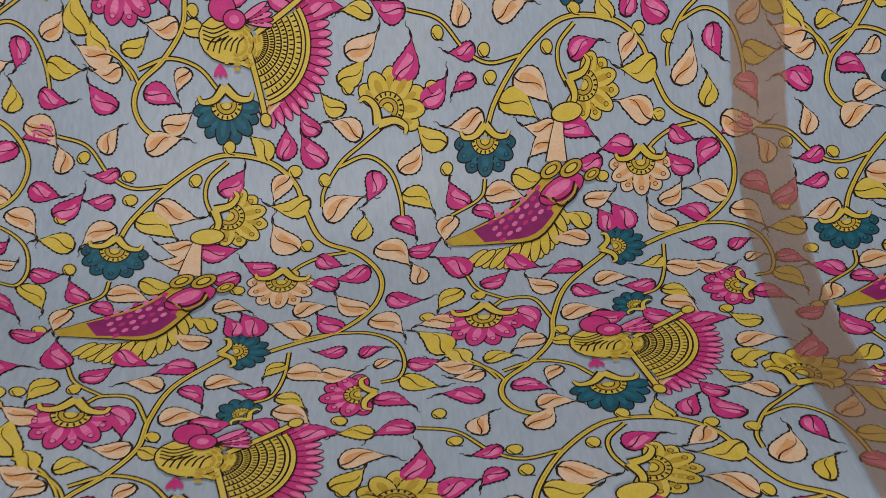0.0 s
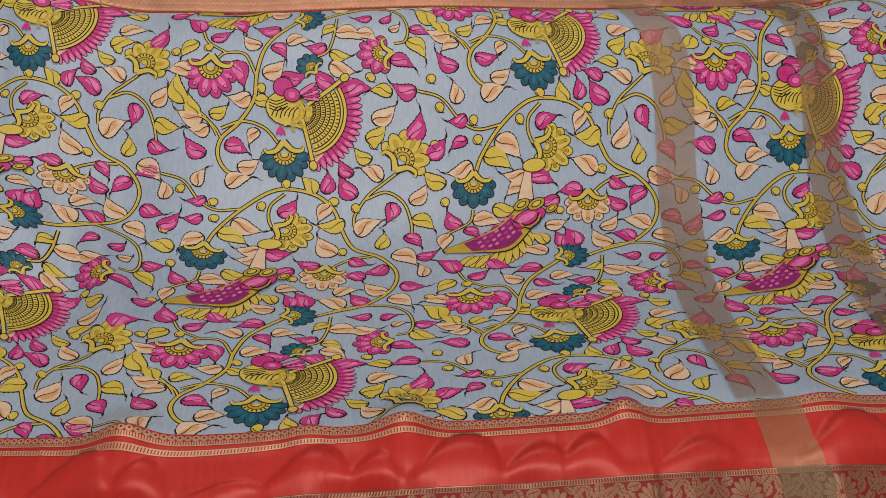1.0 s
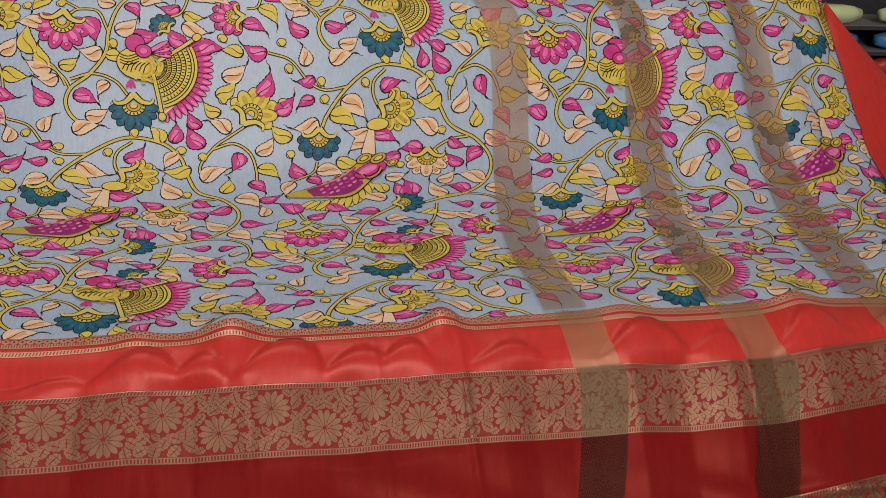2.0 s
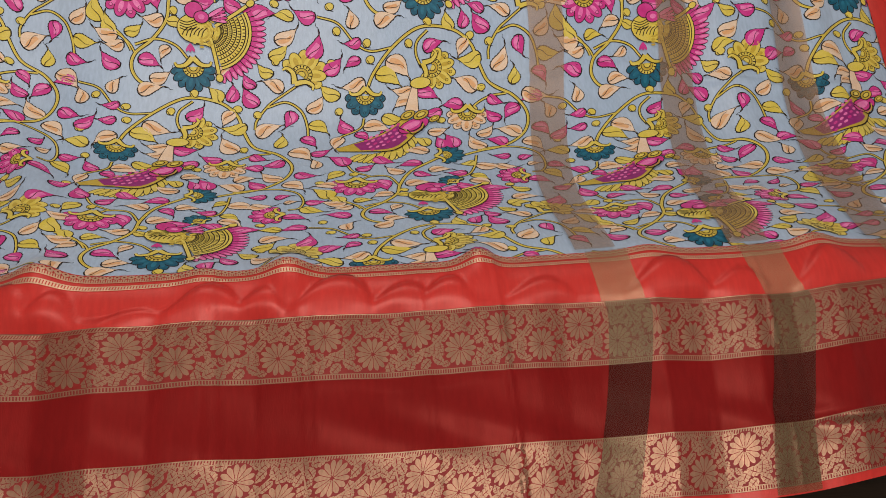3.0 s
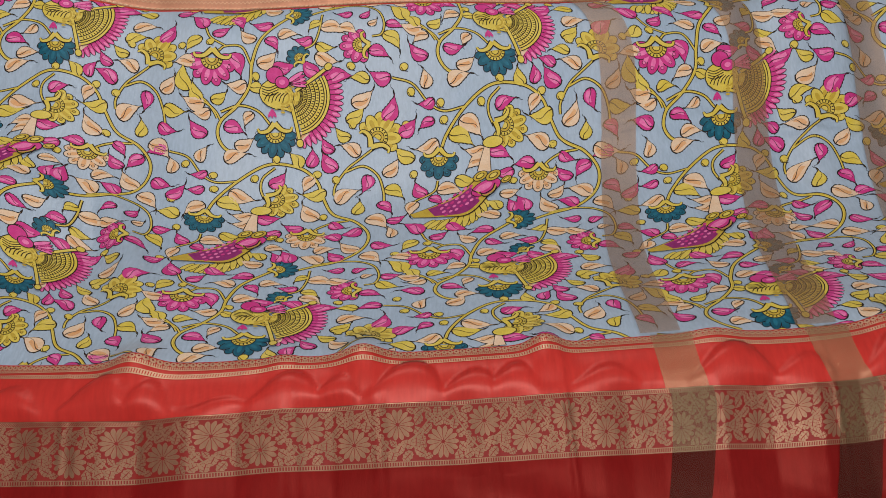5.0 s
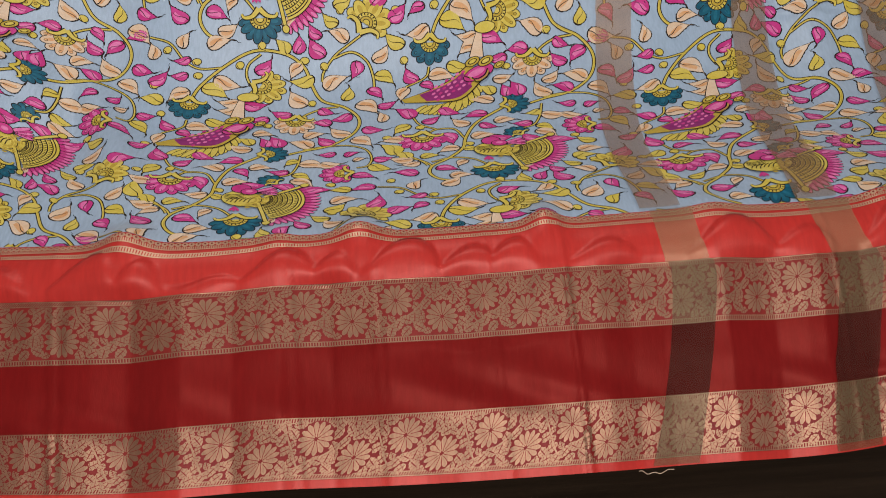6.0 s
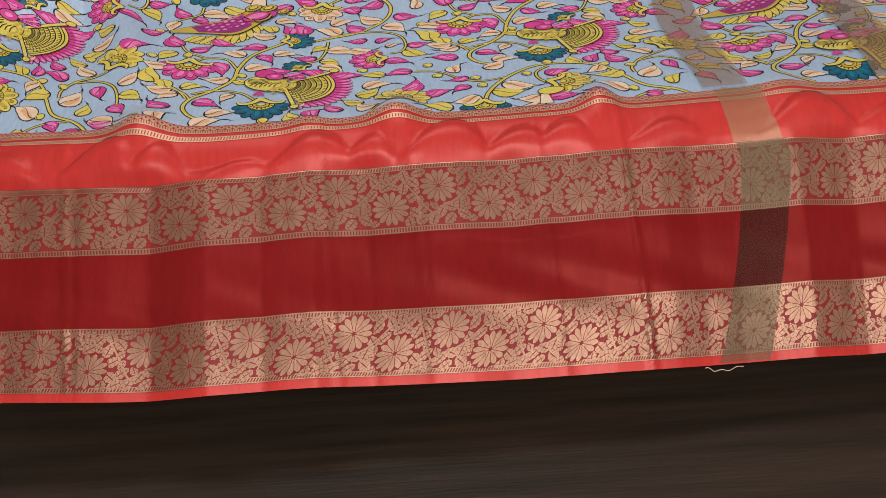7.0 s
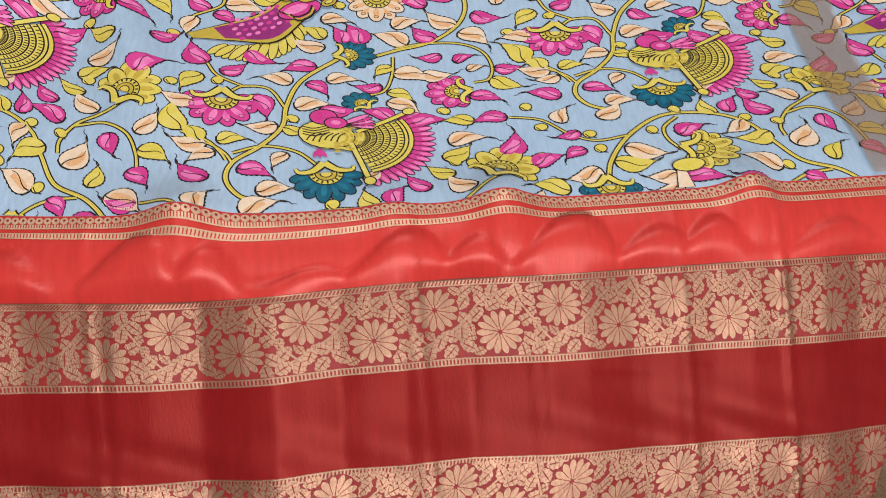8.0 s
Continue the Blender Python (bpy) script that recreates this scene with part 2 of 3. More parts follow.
# ---- drawing on the cloth: flat shapes in thread coordinates, laid just over it ----
class Print:
    def __init__(self):
        self.pts, self.lift, self.faces, self.index = [], [], [], []

    def strip(self, left, right, level, mat):
        """A band between two rows of points, cut fine enough to follow the cloth."""
        left, right = np.asarray(left, float), np.asarray(right, float)
        across = max(1, int(np.ceil(np.linalg.norm(left - right, axis=1).max() / 0.006)))
        along = np.linalg.norm(np.diff(left, axis=0), axis=1).max()
        if along > 0.008:
            k = int(np.ceil(along / 0.008))
            t = np.linspace(0, len(left) - 1, (len(left) - 1) * k + 1)
            grid = np.arange(len(left))
            left = np.stack([np.interp(t, grid, left[:, 0]), np.interp(t, grid, left[:, 1])], 1)
            right = np.stack([np.interp(t, grid, right[:, 0]), np.interp(t, grid, right[:, 1])], 1)
        n, k = len(left), len(self.pts)
        for q in range(across + 1):
            self.pts += [tuple(p) for p in left + (right - left) * (q / across)]
        self.lift += [0.0004 + 0.00025 * level] * (n * (across + 1))
        for q in range(across):
            o = k + q * n
            for i in range(n - 1):
                self.faces.append((o + i, o + n + i, o + n + i + 1, o + i + 1))
                self.index.append(mat)

    def line(self, pts, width, level, mat, taper=False):
        p = np.asarray(pts, float)
        d = np.gradient(p, axis=0)
        d /= np.linalg.norm(d, axis=1, keepdims=True) + 1e-9
        w = np.full(len(p), width / 2)
        if taper:
            w *= np.linspace(1, 0.35, len(p))
        off = np.stack([-d[:, 1], d[:, 0]], 1) * w[:, None]
        self.strip(p + off, p - off, level, mat)

    def blob(self, cx, cy, rx, ry, turn, level, mat, n=14):
        """An ellipse as a band of slices."""
        t = -np.cos(np.linspace(0, np.pi, max(5, n // 2 + 2)))
        h = np.sqrt(np.maximum(0, 1 - t * t)) * ry
        c, s = math.cos(turn), math.sin(turn)
        up = np.stack([cx + t * rx * c - h * s, cy + t * rx * s + h * c], 1)
        dn = np.stack([cx + t * rx * c + h * s, cy + t * rx * s - h * c], 1)
        self.strip(up, dn, level, mat)

    def dot(self, cx, cy, rx, ry, turn, level, mat, rim=0.0014):
        self.blob(cx, cy, rx + rim, ry + rim, turn, level, INK)
        self.blob(cx, cy, rx, ry, turn, level + 0.4, mat)

    def build(self, name, parent, a_lim=(LEFT, RIGHT), b_lim=(SCALLOP, TOP), label=""):
        if not self.faces:
            return None
        p = np.asarray(self.pts)
        a, b = np.clip(p[:, 0], *a_lim), np.clip(p[:, 1], *b_lim)
        keep = [i for i, f in enumerate(self.faces)
                if any(b_lim[0] < p[q, 1] < b_lim[1] for q in f) and any(a_lim[0] < p[q, 0] < a_lim[1] for q in f)]
        if not keep:
            return None
        used = sorted({q for i in keep for q in self.faces[i]})
        new_of = {q: k for k, q in enumerate(used)}
        v = drape(a[used], b[used], np.asarray(self.lift)[used])
        ob = mesh_object(name, v, [tuple(new_of[q] for q in self.faces[i]) for i in keep], MATS, [self.index[i] for i in keep], parent)
        return tagged(ob, label)


def smooth_line(pts, per=6):
    """A Catmull-Rom curve through the points."""
    p = np.asarray(pts, float)
    p = np.vstack([2 * p[0] - p[1], p, 2 * p[-1] - p[-2]])
    t = np.linspace(0, 1, per, endpoint=False)[:, None]
    out = [0.5 * (2 * p[i] + (p[i + 1] - p[i - 1]) * t + (2 * p[i - 1] - 5 * p[i] + 4 * p[i + 1] - p[i + 2]) * t**2
                  + (3 * p[i] - p[i - 1] - 3 * p[i + 1] + p[i + 2]) * t**3) for i in range(1, len(p) - 2)]
    return np.vstack(out + [p[-2:-1]])


def leaf(pr, x, y, deg, length, fill, light, rng):
    """A rounded leaf with a curling tip, a toothed dark edge, a lighter heart and a vein."""
    t = np.linspace(0, 1, 17) ** 1.15
    L = length * 0.94
    q = np.clip(t / 0.80, 0, 1)
    half = L * (0.245 + 0.045 * rng.random()) * np.maximum(np.sin(np.pi * q**0.72), 0.0) ** 0.75 + L * 0.018 * (1 - t)
    bend = (0.30 + 0.2 * rng.random()) * rng.choice([-1, 1])
    mid = np.stack([(t - 0.47) * L, bend * L * ((np.maximum(0, t - 0.45) * 1.5) ** 2 - 0.16 * np.sin(np.pi * np.clip(t / 0.7, 0, 1)))], 1)
    c, s = math.cos(math.radians(deg)), math.sin(math.radians(deg))
    turn = lambda p: np.stack([x + p[:, 0] * c - p[:, 1] * s, y + p[:, 0] * s + p[:, 1] * c], 1)
    up, dn = mid + np.stack([0 * t, half], 1), mid - np.stack([0 * t, half * 0.9], 1)
    teeth = 0.0011 + 0.0011 * (np.arange(17) % 2) + 0 * t
    o_up, o_dn = up + np.stack([0 * t, teeth], 1), dn - np.stack([0 * t, teeth], 1)
    for o in (o_up, o_dn):
        o[0, 0] -= 0.0020
        o[1, 0] -= 0.0013
    pr.strip(turn(o_up), turn(o_dn), 0, INK)
    tail = smooth_line([mid[12], mid[14], mid[16], mid[16] + (0.02 * L, 0.11 * L * np.sign(bend)), mid[16] + (0.10 * L, 0.17 * L * np.sign(bend))], 3)
    pr.line(turn(tail), 0.0017, 0, INK, True)
    pr.strip(turn(up[:16]), turn(dn[:16]), 1, fill)
    k = slice(2, 11)
    side = rng.choice([0.2, -0.2])
    wide = 0.42 if fill != PEA else 0.30
    pr.strip(turn(mid[k] + np.stack([0 * t[k], half[k] * (wide + side)], 1)), turn(mid[k] - np.stack([0 * t[k], half[k] * (wide - side)], 1)), 2, light)
    v = mid[:12].copy()
    v[:, 1] += 0.06 * L * np.sin(np.linspace(0, 5, 12)) * np.sign(bend)
    pr.line(turn(v), 0.0016, 3, INK, True)


def fan(pr, x, y, deg, radius, fill, light, petals=8, spread=100, eyes=True, heart=YEL, inner=0.30):
    """A half-open flower: petals round a ringed heart, and a horned calyx behind."""
    d = math.radians(deg)
    for i in range(petals):
        g = d + math.radians(spread) * (2 * (i + 0.5) / petals - 1)
        w = radius * math.sin(math.radians(spread) / petals) * 0.95
        r = radius * (0.92 + 0.08 * math.cos((i - petals / 2 + 0.5) * 0.9))
        cx, cy = x + math.cos(g) * r * 0.62, y + math.sin(g) * r * 0.62
        pr.dot(cx, cy, r * 0.44, w, g, 0.55 * (i % 2), fill)
        pr.blob(cx + math.cos(g) * r * 0.02, cy + math.sin(g) * r * 0.02, r * 0.22, w * 0.40, g, 0.55 * (i % 2) + 0.6, light)
        if eyes:
            pr.dot(x + math.cos(g) * r * 0.84, y + math.sin(g) * r * 0.84, w * 0.24, w * 0.24, g, 1.7, light, 0.0007)
    for k, (rr, m) in enumerate(((inner + 0.13, INK), (inner + 0.10, heart), (inner - 0.02, INK), (inner - 0.05, YEL_D), (inner - 0.14, INK), (inner - 0.17, heart))):
        n = 13
        ang = d + np.radians(np.linspace(-95, 95, n))
        ring = np.stack([x + np.cos(ang) * radius * rr, y + np.sin(ang) * radius * rr], 1)
        pr.strip(ring, np.repeat([[x - math.cos(d) * radius * 0.05, y - math.sin(d) * radius * 0.05]], n, 0), 2.4 + 0.5 * k, m)
    for i in range(9):
        g = d + math.radians(-85 + 170 * i / 8)
        pr.blob(x + math.cos(g) * radius * (inner + 0.05), y + math.sin(g) * radius * (inner + 0.05), radius * 0.055, radius * 0.024, g, 5.6, INK, 8)
    for side in (-1, 1):
        g = d + side * math.radians(90)
        bx, by = math.cos(g), math.sin(g)
        fx, fy = math.cos(d), math.sin(d)
        arc = smooth_line([(x - fx * radius * 0.45, y - fy * radius * 0.45), (x + bx * radius * 0.3 - fx * radius * 0.14, y + by * radius * 0.3 - fy * radius * 0.14),
                           (x + bx * radius * 0.62 - fx * radius * 0.10, y + by * radius * 0.62 - fy * radius * 0.10), (x + bx * radius * 0.72 - fx * radius * 0.26, y + by * radius * 0.72 - fy * radius * 0.26)], 4)
        pr.line(arc, radius * 0.31, 3, INK, True)
        pr.line(arc, radius * 0.20, 3.5, YEL, True)


def plume(pr, x, y, length):
    """A long crescent: a row of yellow blades under a beaded plum field, a pink lobe and a peach stalk with a bud."""
    f = math.radians(25)
    c, s = math.cos(f), math.sin(f)
    at = lambda u, v: (x + (u * c - 1.3 * v * s) * length, y + (u * s + 1.3 * v * c) * length)
    for i in range(17):
        u = 0.10 + 0.62 * i / 16
        px, py = at(u, -0.155 - 0.11 * math.sin(math.pi * i / 16) ** 0.8 + 0.04 * (i / 16))
        pr.dot(px, py, 0.105 * length * (0.8 + 0.4 * math.sin(math.pi * i / 16)), 0.028 * length, f + math.radians(-160 + 70 * i / 16), 0.55 * (i % 2), YEL)
    spine = smooth_line([at(-0.01, 0.02), at(0.22, 0.03), at(0.5, 0.06), at(0.78, 0.15)], 5)
    belly = smooth_line([at(0.0, -0.03), at(0.25, -0.13), at(0.5, -0.20), at(0.80, -0.06)], 5)
    pr.strip(spine, belly, 5, INK)
    pr.strip(spine * 0.96 + belly * 0.04, belly * 0.95 + spine * 0.05, 5.6, YEL_D)
    pr.strip(spine[4:14] * 0.9 + belly[4:14] * 0.1, belly[4:14] * 0.84 + spine[4:14] * 0.16, 6.2, PLUM)
    for i in range(7):
        for j in range(4):
            u, v = 0.30 + 0.062 * i, 0.015 - 0.045 * j + 0.012 * i + 0.012 * (i % 2)
            pr.blob(*at(u, v), 0.024 * length, 0.015 * length, f + 0.5, 7, PINK_L if (i + j) % 3 else PINK, 8)
    pr.dot(*at(0.80, 0.02), 0.16 * length, 0.085 * length, f + 0.15, 8, PINK)
    pr.blob(*at(0.78, 0.03), 0.10 * length, 0.04 * length, f + 0.2, 9.6, PINK_L)
    for k in range(3):
        pr.line(smooth_line([at(0.66 + 0.03 * k, 0.04 - 0.02 * k), at(0.74, -0.03 - 0.02 * k), at(0.84, -0.02 - 0.018 * k), at(0.9, 0.03 - 0.02 * k)], 4), 0.014 * length, 10.5, YEL_D if k % 2 else INK)
    for u, v, r in ((0.80, 0.14, 0.075), (0.92, 0.10, 0.08), (1.02, 0.02, 0.055)):
        pr.dot(*at(u, v), r * length, r * 0.6 * length, f + 0.2, 11, YEL_D)
        pr.blob(*at(u, v), r * 0.66 * length, r * 0.36 * length, f + 0.2, 13, INK)
        pr.blob(*at(u, v), r * 0.52 * length, r * 0.26 * length, f + 0.2, 14, YEL)
    neck = smooth_line([at(0.86, 0.17), at(0.93, 0.27), at(1.0, 0.36)], 5)
    pr.line(neck, 0.15 * length, 6, INK, True)
    pr.line(neck, 0.13 * length, 7, PEA, True)
    pr.dot(*at(1.06, 0.36), 0.10 * length, 0.055 * length, f - 0.3, 8, YEL)


def spray(pr, x, y, length):
    """A round yellow rosette with a checked fan, pink-tipped along its rim, and a pink tuft above."""
    r = length
    mid = math.radians(-22)
    ox, oy = x + 0.18 * r, y - 0.02 * r
    n = 17
    for i in range(n):
        g = mid + math.radians(-52 + 104 * i / (n - 1))
        pr.dot(ox + math.cos(g) * r * 0.90, oy + math.sin(g) * r * 0.90, r * 0.15, r * 0.050, g, 0.55 * (i % 2), PINK, 0.0012)
        pr.blob(ox + math.cos(g) * r * 0.97, oy + math.sin(g) * r * 0.97, r * 0.085, r * 0.028, g, 0.55 * (i % 2) + 0.6, PINK_L)
    ang = mid + np.radians(np.linspace(-50, 50, 19))
    ring = lambda q: np.stack([ox + np.cos(ang) * r * q, oy + np.sin(ang) * r * q], 1)
    pr.strip(ring(0.80), ring(0.05), 6.5, INK)
    pr.strip(ring(0.785), ring(0.05), 7, YEL)
    for k, q in enumerate((0.74, 0.69, 0.60, 0.52, 0.44, 0.36, 0.28)):
        pr.strip(ring(q), ring(q - 0.019), 7.6, INK)
        if 0 < k < 8:
            for j in range(1, 18):
                g = ang[j] + (0.045 if k % 2 else 0)
                pr.blob(ox + math.cos(g) * r * (q - 0.045), oy + math.sin(g) * r * (q - 0.045), r * 0.030, 0.0008, g, 7.8, INK, 8)
    for side in (-1, 1):
        g = mid + side * math.radians(56)
        e = (ox + math.cos(g) * r * 0.95, oy + math.sin(g) * r * 0.95)
        edge = smooth_line([(ox + math.cos(g) * r * 0.15, oy + math.sin(g) * r * 0.15), (ox + math.cos(g) * r * 0.6, oy + math.sin(g) * r * 0.58), e], 5)
        pr.line(edge, r * 0.085, 8.2, INK)
        pr.line(edge, r * 0.055, 9, YEL)
        pr.dot(*e, r * 0.075, r * 0.06, g, 9.4, YEL)
    pr.dot(x - 0.06 * r, y, r * 0.33, r * 0.27, -0.25, 8, YEL)
    for k in range(6):
        pr.line(smooth_line([(x - (0.30 - 0.07 * k) * r, y - (0.12 + 0.02 * (k % 3)) * r), (x - (0.26 - 0.07 * k) * r, y - 0.04 * r), (x - (0.19 - 0.07 * k) * r, y + 0.02 * r)], 4), 0.0015, 10, INK)
    for k in range(4):
        pr.line(smooth_line([(x - 0.34 * r, y + (0.16 - 0.05 * k) * r), (x - 0.2 * r, y + (0.12 - 0.05 * k) * r), (x - 0.02 * r, y + (0.19 - 0.05 * k) * r)], 4), 0.0014, 10, INK)
    for k in range(4):
        for j in range(5):
            g = mid + math.radians(-70 + 35 * j)
            q = 0.12 + 0.055 * k
            pr.blob(x + 0.06 * r + math.cos(g) * q * r, y - 0.06 * r + math.sin(g) * q * r, r * 0.022, r * 0.045, g, 9.6, YEL_D, 10)
    pr.dot(x - 0.08 * r, y + 0.36 * r, r * 0.16, r * 0.15, 0.2, 10, PINK)
    for k in range(5):
        g = math.radians(-12 + 11 * k)
        pr.dot(x + 0.14 * r + math.cos(g) * 0.20 * r, y + 0.22 * r + math.sin(g) * 0.18 * r, r * 0.19, r * 0.035, g, 11 + 0.4 * k, PINK if k % 2 else PINK_L)
    pr.dot(x + 0.06 * r, y + 0.22 * r, r * 0.13, r * 0.11, 0, 14, PINK)
    pr.blob(x + 0.06 * r, y + 0.22 * r, r * 0.06, r * 0.05, 0, 16, PINK_L)
    for q in (-1, 0, 1):
        pr.blob(x - 0.16 * r + q * 0.035 * r, y - 0.36 * r, r * 0.03, r * 0.09, 0.5 * q, 6, PINK, 8)
    pr.line(smooth_line([(x - 0.1 * r, y - 0.26 * r), (x + 0.1 * r, y - 0.27 * r), (x + 0.25 * r, y - 0.33 * r)], 4), r * 0.07, 7, INK)
    pr.line(smooth_line([(x - 0.1 * r, y - 0.26 * r), (x + 0.1 * r, y - 0.27 * r), (x + 0.25 * r, y - 0.33 * r)], 4), r * 0.05, 8, YEL)


# ---- the printed repeat: places within one repeat, angles in degrees, lengths in metres ----
WIDE, TALL = 0.373, 0.532
ORIGIN = (-0.196, 0.564)
PINK_LEAVES = [
    (-0.195, -0.032, 175, 0.044), (0.197, 0.044, 53, 0.053), (-0.120, -0.109, -159, 0.033), (0.014, -0.078, 36, 0.042), (0.158, -0.084, -87, 0.040), (-0.128, -0.224, 137, 0.042), (-0.095, -0.249, -26, 0.034), (0.195, -0.133, -35, 0.040), (0.118, -0.175, -39, 0.036), (0.142, -0.196, -143, 0.043), (0.196, -0.240, -29, 0.043), (-0.129, 0.215, 124, 0.052), (-0.085, 0.186, 22, 0.038), (-0.057, 0.120, -57, 0.051), (-0.019, 0.198, -175, 0.044), (0.029, 0.265, 97, 0.039), (0.004, 0.158, -36, 0.037), (0.054, 0.162, -167, 0.037), (-0.064, 0.013, -8, 0.042), (0.214, 0.190, -10, 0.036), (0.125, 0.220, -166, 0.033), (0.165, 0.218, 40, 0.030), (0.120, -0.265, 143, 0.044), (-0.129, 0.009, 150, 0.046)] + [
    (0.066, -0.035, 76, 0.038), (-0.119, -0.078, -155, 0.033), (0.045, -0.179, 173, 0.041), (0.046, -0.263, 105, 0.049), (0.091, -0.042, 137, 0.048), (0.110, 0.226, 14, 0.045), (0.088, -0.014, 141, 0.036)]
PEACH_LEAVES = [
    (0.152, 0.061, 21, 0.049), (-0.117, -0.036, 81, 0.038), (-0.061, -0.036, 35, 0.047), (0.128, -0.019, 141, 0.044), (0.200, -0.054, 41, 0.043), (-0.118, -0.148, -149, 0.047), (-0.042, -0.116, -27, 0.055), (-0.038, -0.175, -160, 0.038), (-0.074, -0.226, 1, 0.051), (0.128, -0.102, 49, 0.052), (-0.137, -0.267, -116, 0.041), (0.186, -0.169, -27, 0.055), (0.208, -0.198, 93, 0.038), (0.140, -0.239, 149, 0.052), (0.182, 0.256, -28, 0.050), (-0.043, 0.175, 153, 0.042), (-0.010, 0.242, 165, 0.047), (-0.004, 0.128, 24, 0.046), (0.108, 0.187, -9, 0.052), (0.094, 0.126, -27, 0.048), (-0.061, 0.084, -166, 0.041), (-0.121, 0.036, -162, 0.036), (-0.044, 0.030, -135, 0.031), (-0.046, -0.014, 16, 0.041)] + [
    (0.084, 0.262, 140, 0.052), (0.177, 0.197, 30, 0.024), (0.134, 0.184, -18, 0.041), (-0.135, 0.055, 174, 0.046), (0.050, 0.003, 44, 0.030), (-0.120, -0.119, -177, 0.038), (-0.039, -0.156, -167, 0.041), (0.060, -0.083, -127, 0.038), (0.067, -0.140, 140, 0.052), (0.068, 0.260, 152, 0.041)]
YELLOW_LEAVES = [
    (-0.058, -0.133, -13, 0.053), (-0.049, -0.210, -17, 0.044), (0.103, -0.048, 131, 0.044), (0.039, -0.038, 115, 0.038), (0.208, -0.100, -22, 0.045), (0.150, -0.130, 71, 0.037), (-0.135, 0.161, -138, 0.043), (0.072, 0.196, -145, 0.032), (0.092, 0.148, -22, 0.037), (-0.023, 0.079, -16, 0.033), (-0.088, 0.064, 21, 0.036), (-0.130, 0.073, 124, 0.041), (0.208, 0.159, -40, 0.047), (-0.149, 0.098, 111, 0.056), (-0.047, -0.187, -16, 0.037), (0.072, -0.103, -158, 0.048), (0.113, 0.004, 157, 0.036)]
MAIN_VINE = [(0.027, 0.218), (-0.015, 0.172), (-0.032, 0.124), (-0.038, 0.085), (-0.061, 0.051), (-0.087, 0.026), (-0.093, 0.000), (-0.080, -0.024), (-0.052, -0.036)]
UPPER_VINE = [(-0.097, -0.161), (-0.084, -0.125), (-0.052, -0.082), (-0.007, -0.050), (0.044, -0.053), (0.075, -0.076), (0.089, -0.108), (0.109, -0.144), (0.145, -0.163), (0.168, -0.192), (0.172, -0.222), (0.160, -0.253), (0.130, -0.281), (0.092, -0.295), (0.060, -0.311)]
BRANCHES = [
    [(0.170, -0.018), (0.144, -0.038), (0.123, -0.056), (0.107, -0.084), (0.106, -0.103)],
    [(0.121, -0.060), (0.150, -0.050), (0.175, -0.066), (0.187, -0.096), (0.191, -0.125)],
    [(0.071, -0.208), (0.082, -0.183), (0.107, -0.166), (0.136, -0.161)],
    [(-0.006, -0.116), (-0.015, -0.095), (-0.013, -0.074), (0.005, -0.055)],
    [(-0.005, 0.020), (-0.025, 0.043), (-0.056, 0.052), (-0.088, 0.040)],
    [(-0.089, 0.146), (-0.077, 0.155), (-0.050, 0.153), (-0.034, 0.120)],
]
TWIGS = [
    [(-0.115, 0.195), (-0.104, 0.173), (-0.077, 0.155)],
    [(-0.173, -0.034), (-0.140, -0.045), (-0.115, -0.076), (-0.090, -0.090), (-0.055, -0.084)],
    [(0.086, 0.223), (0.083, 0.187), (0.073, 0.157), (0.053, 0.146)],
    [(-0.137, 0.063), (-0.112, 0.054), (-0.096, 0.040), (-0.088, 0.025)],
    [(-0.097, -0.207), (-0.102, -0.229), (-0.132, -0.249)],
    [(0.089, 0.240), (0.118, 0.248), (0.159, 0.246), (0.186, 0.228), (0.195, 0.197), (0.189, 0.172), (0.172, 0.167)],
    [(-0.140, 0.072), (-0.114, 0.059), (-0.100, 0.041), (-0.094, 0.029)],
]
BUDS = [(0.006, -0.040), (-0.027, 0.100), (0.132, 0.020), (0.133, 0.115), (0.221, 0.111), (-0.143, -0.058), (-0.095, -0.077), (-0.090, -0.104), (0.221, 0.017), (-0.138, -0.194), (-0.007, -0.032), (-0.027, -0.077), (0.075, -0.064), (0.107, -0.074), (0.093, -0.150), (0.081, -0.189), (0.028, -0.212), (0.102, -0.141), (-0.092, -0.064), (-0.089, -0.089), (-0.041, 0.098), (0.218, 0.263), (-0.104, 0.164)]
FLOWERS = [
    ("teal_flower", -0.097, -0.166, -90, 0.036, TEAL, TEAL_L, 7, 98, True),
    ("teal_flower", 0.003, 0.005, -86, 0.040, TEAL, TEAL_L, 8, 92, False),
    ("teal_flower", 0.035, 0.224, 12, 0.031, TEAL, TEAL_L, 8, 100, False),
    ("pink_flower", -0.100, 0.129, -93, 0.044, PINK, PINK_L, 8, 108, True),
    ("yellow_flower", 0.011, -0.116, -25, 0.038, YEL, YEL_D, 8, 108, True),
    ("peach_flower", 0.071, -0.199, -92, 0.038, PEA, PEA_D, 7, 100, True),
    ("yellow_flower", 0.173, -0.003, 55, 0.041, YEL, YEL_D, 7, 100, False),
    ("pink_flower", 0.152, 0.151, 183, 0.034, PINK, PINK_L, 7, 110, True),
    ("teal_flower", 0.048, 0.130, 130, 0.022, TEAL, TEAL_L, 6, 105, False),
]


def repeat_places():
    """Where each repeat of the print starts: every second column stands a quarter repeat higher."""
    for col in range(-2, 5):
        for row in range(-2, 3):
            a = ORIGIN[0] + col * WIDE
            yield a, ORIGIN[1] + row * TALL + (TALL / 4 if col % 2 else 0) - 0.014 * a


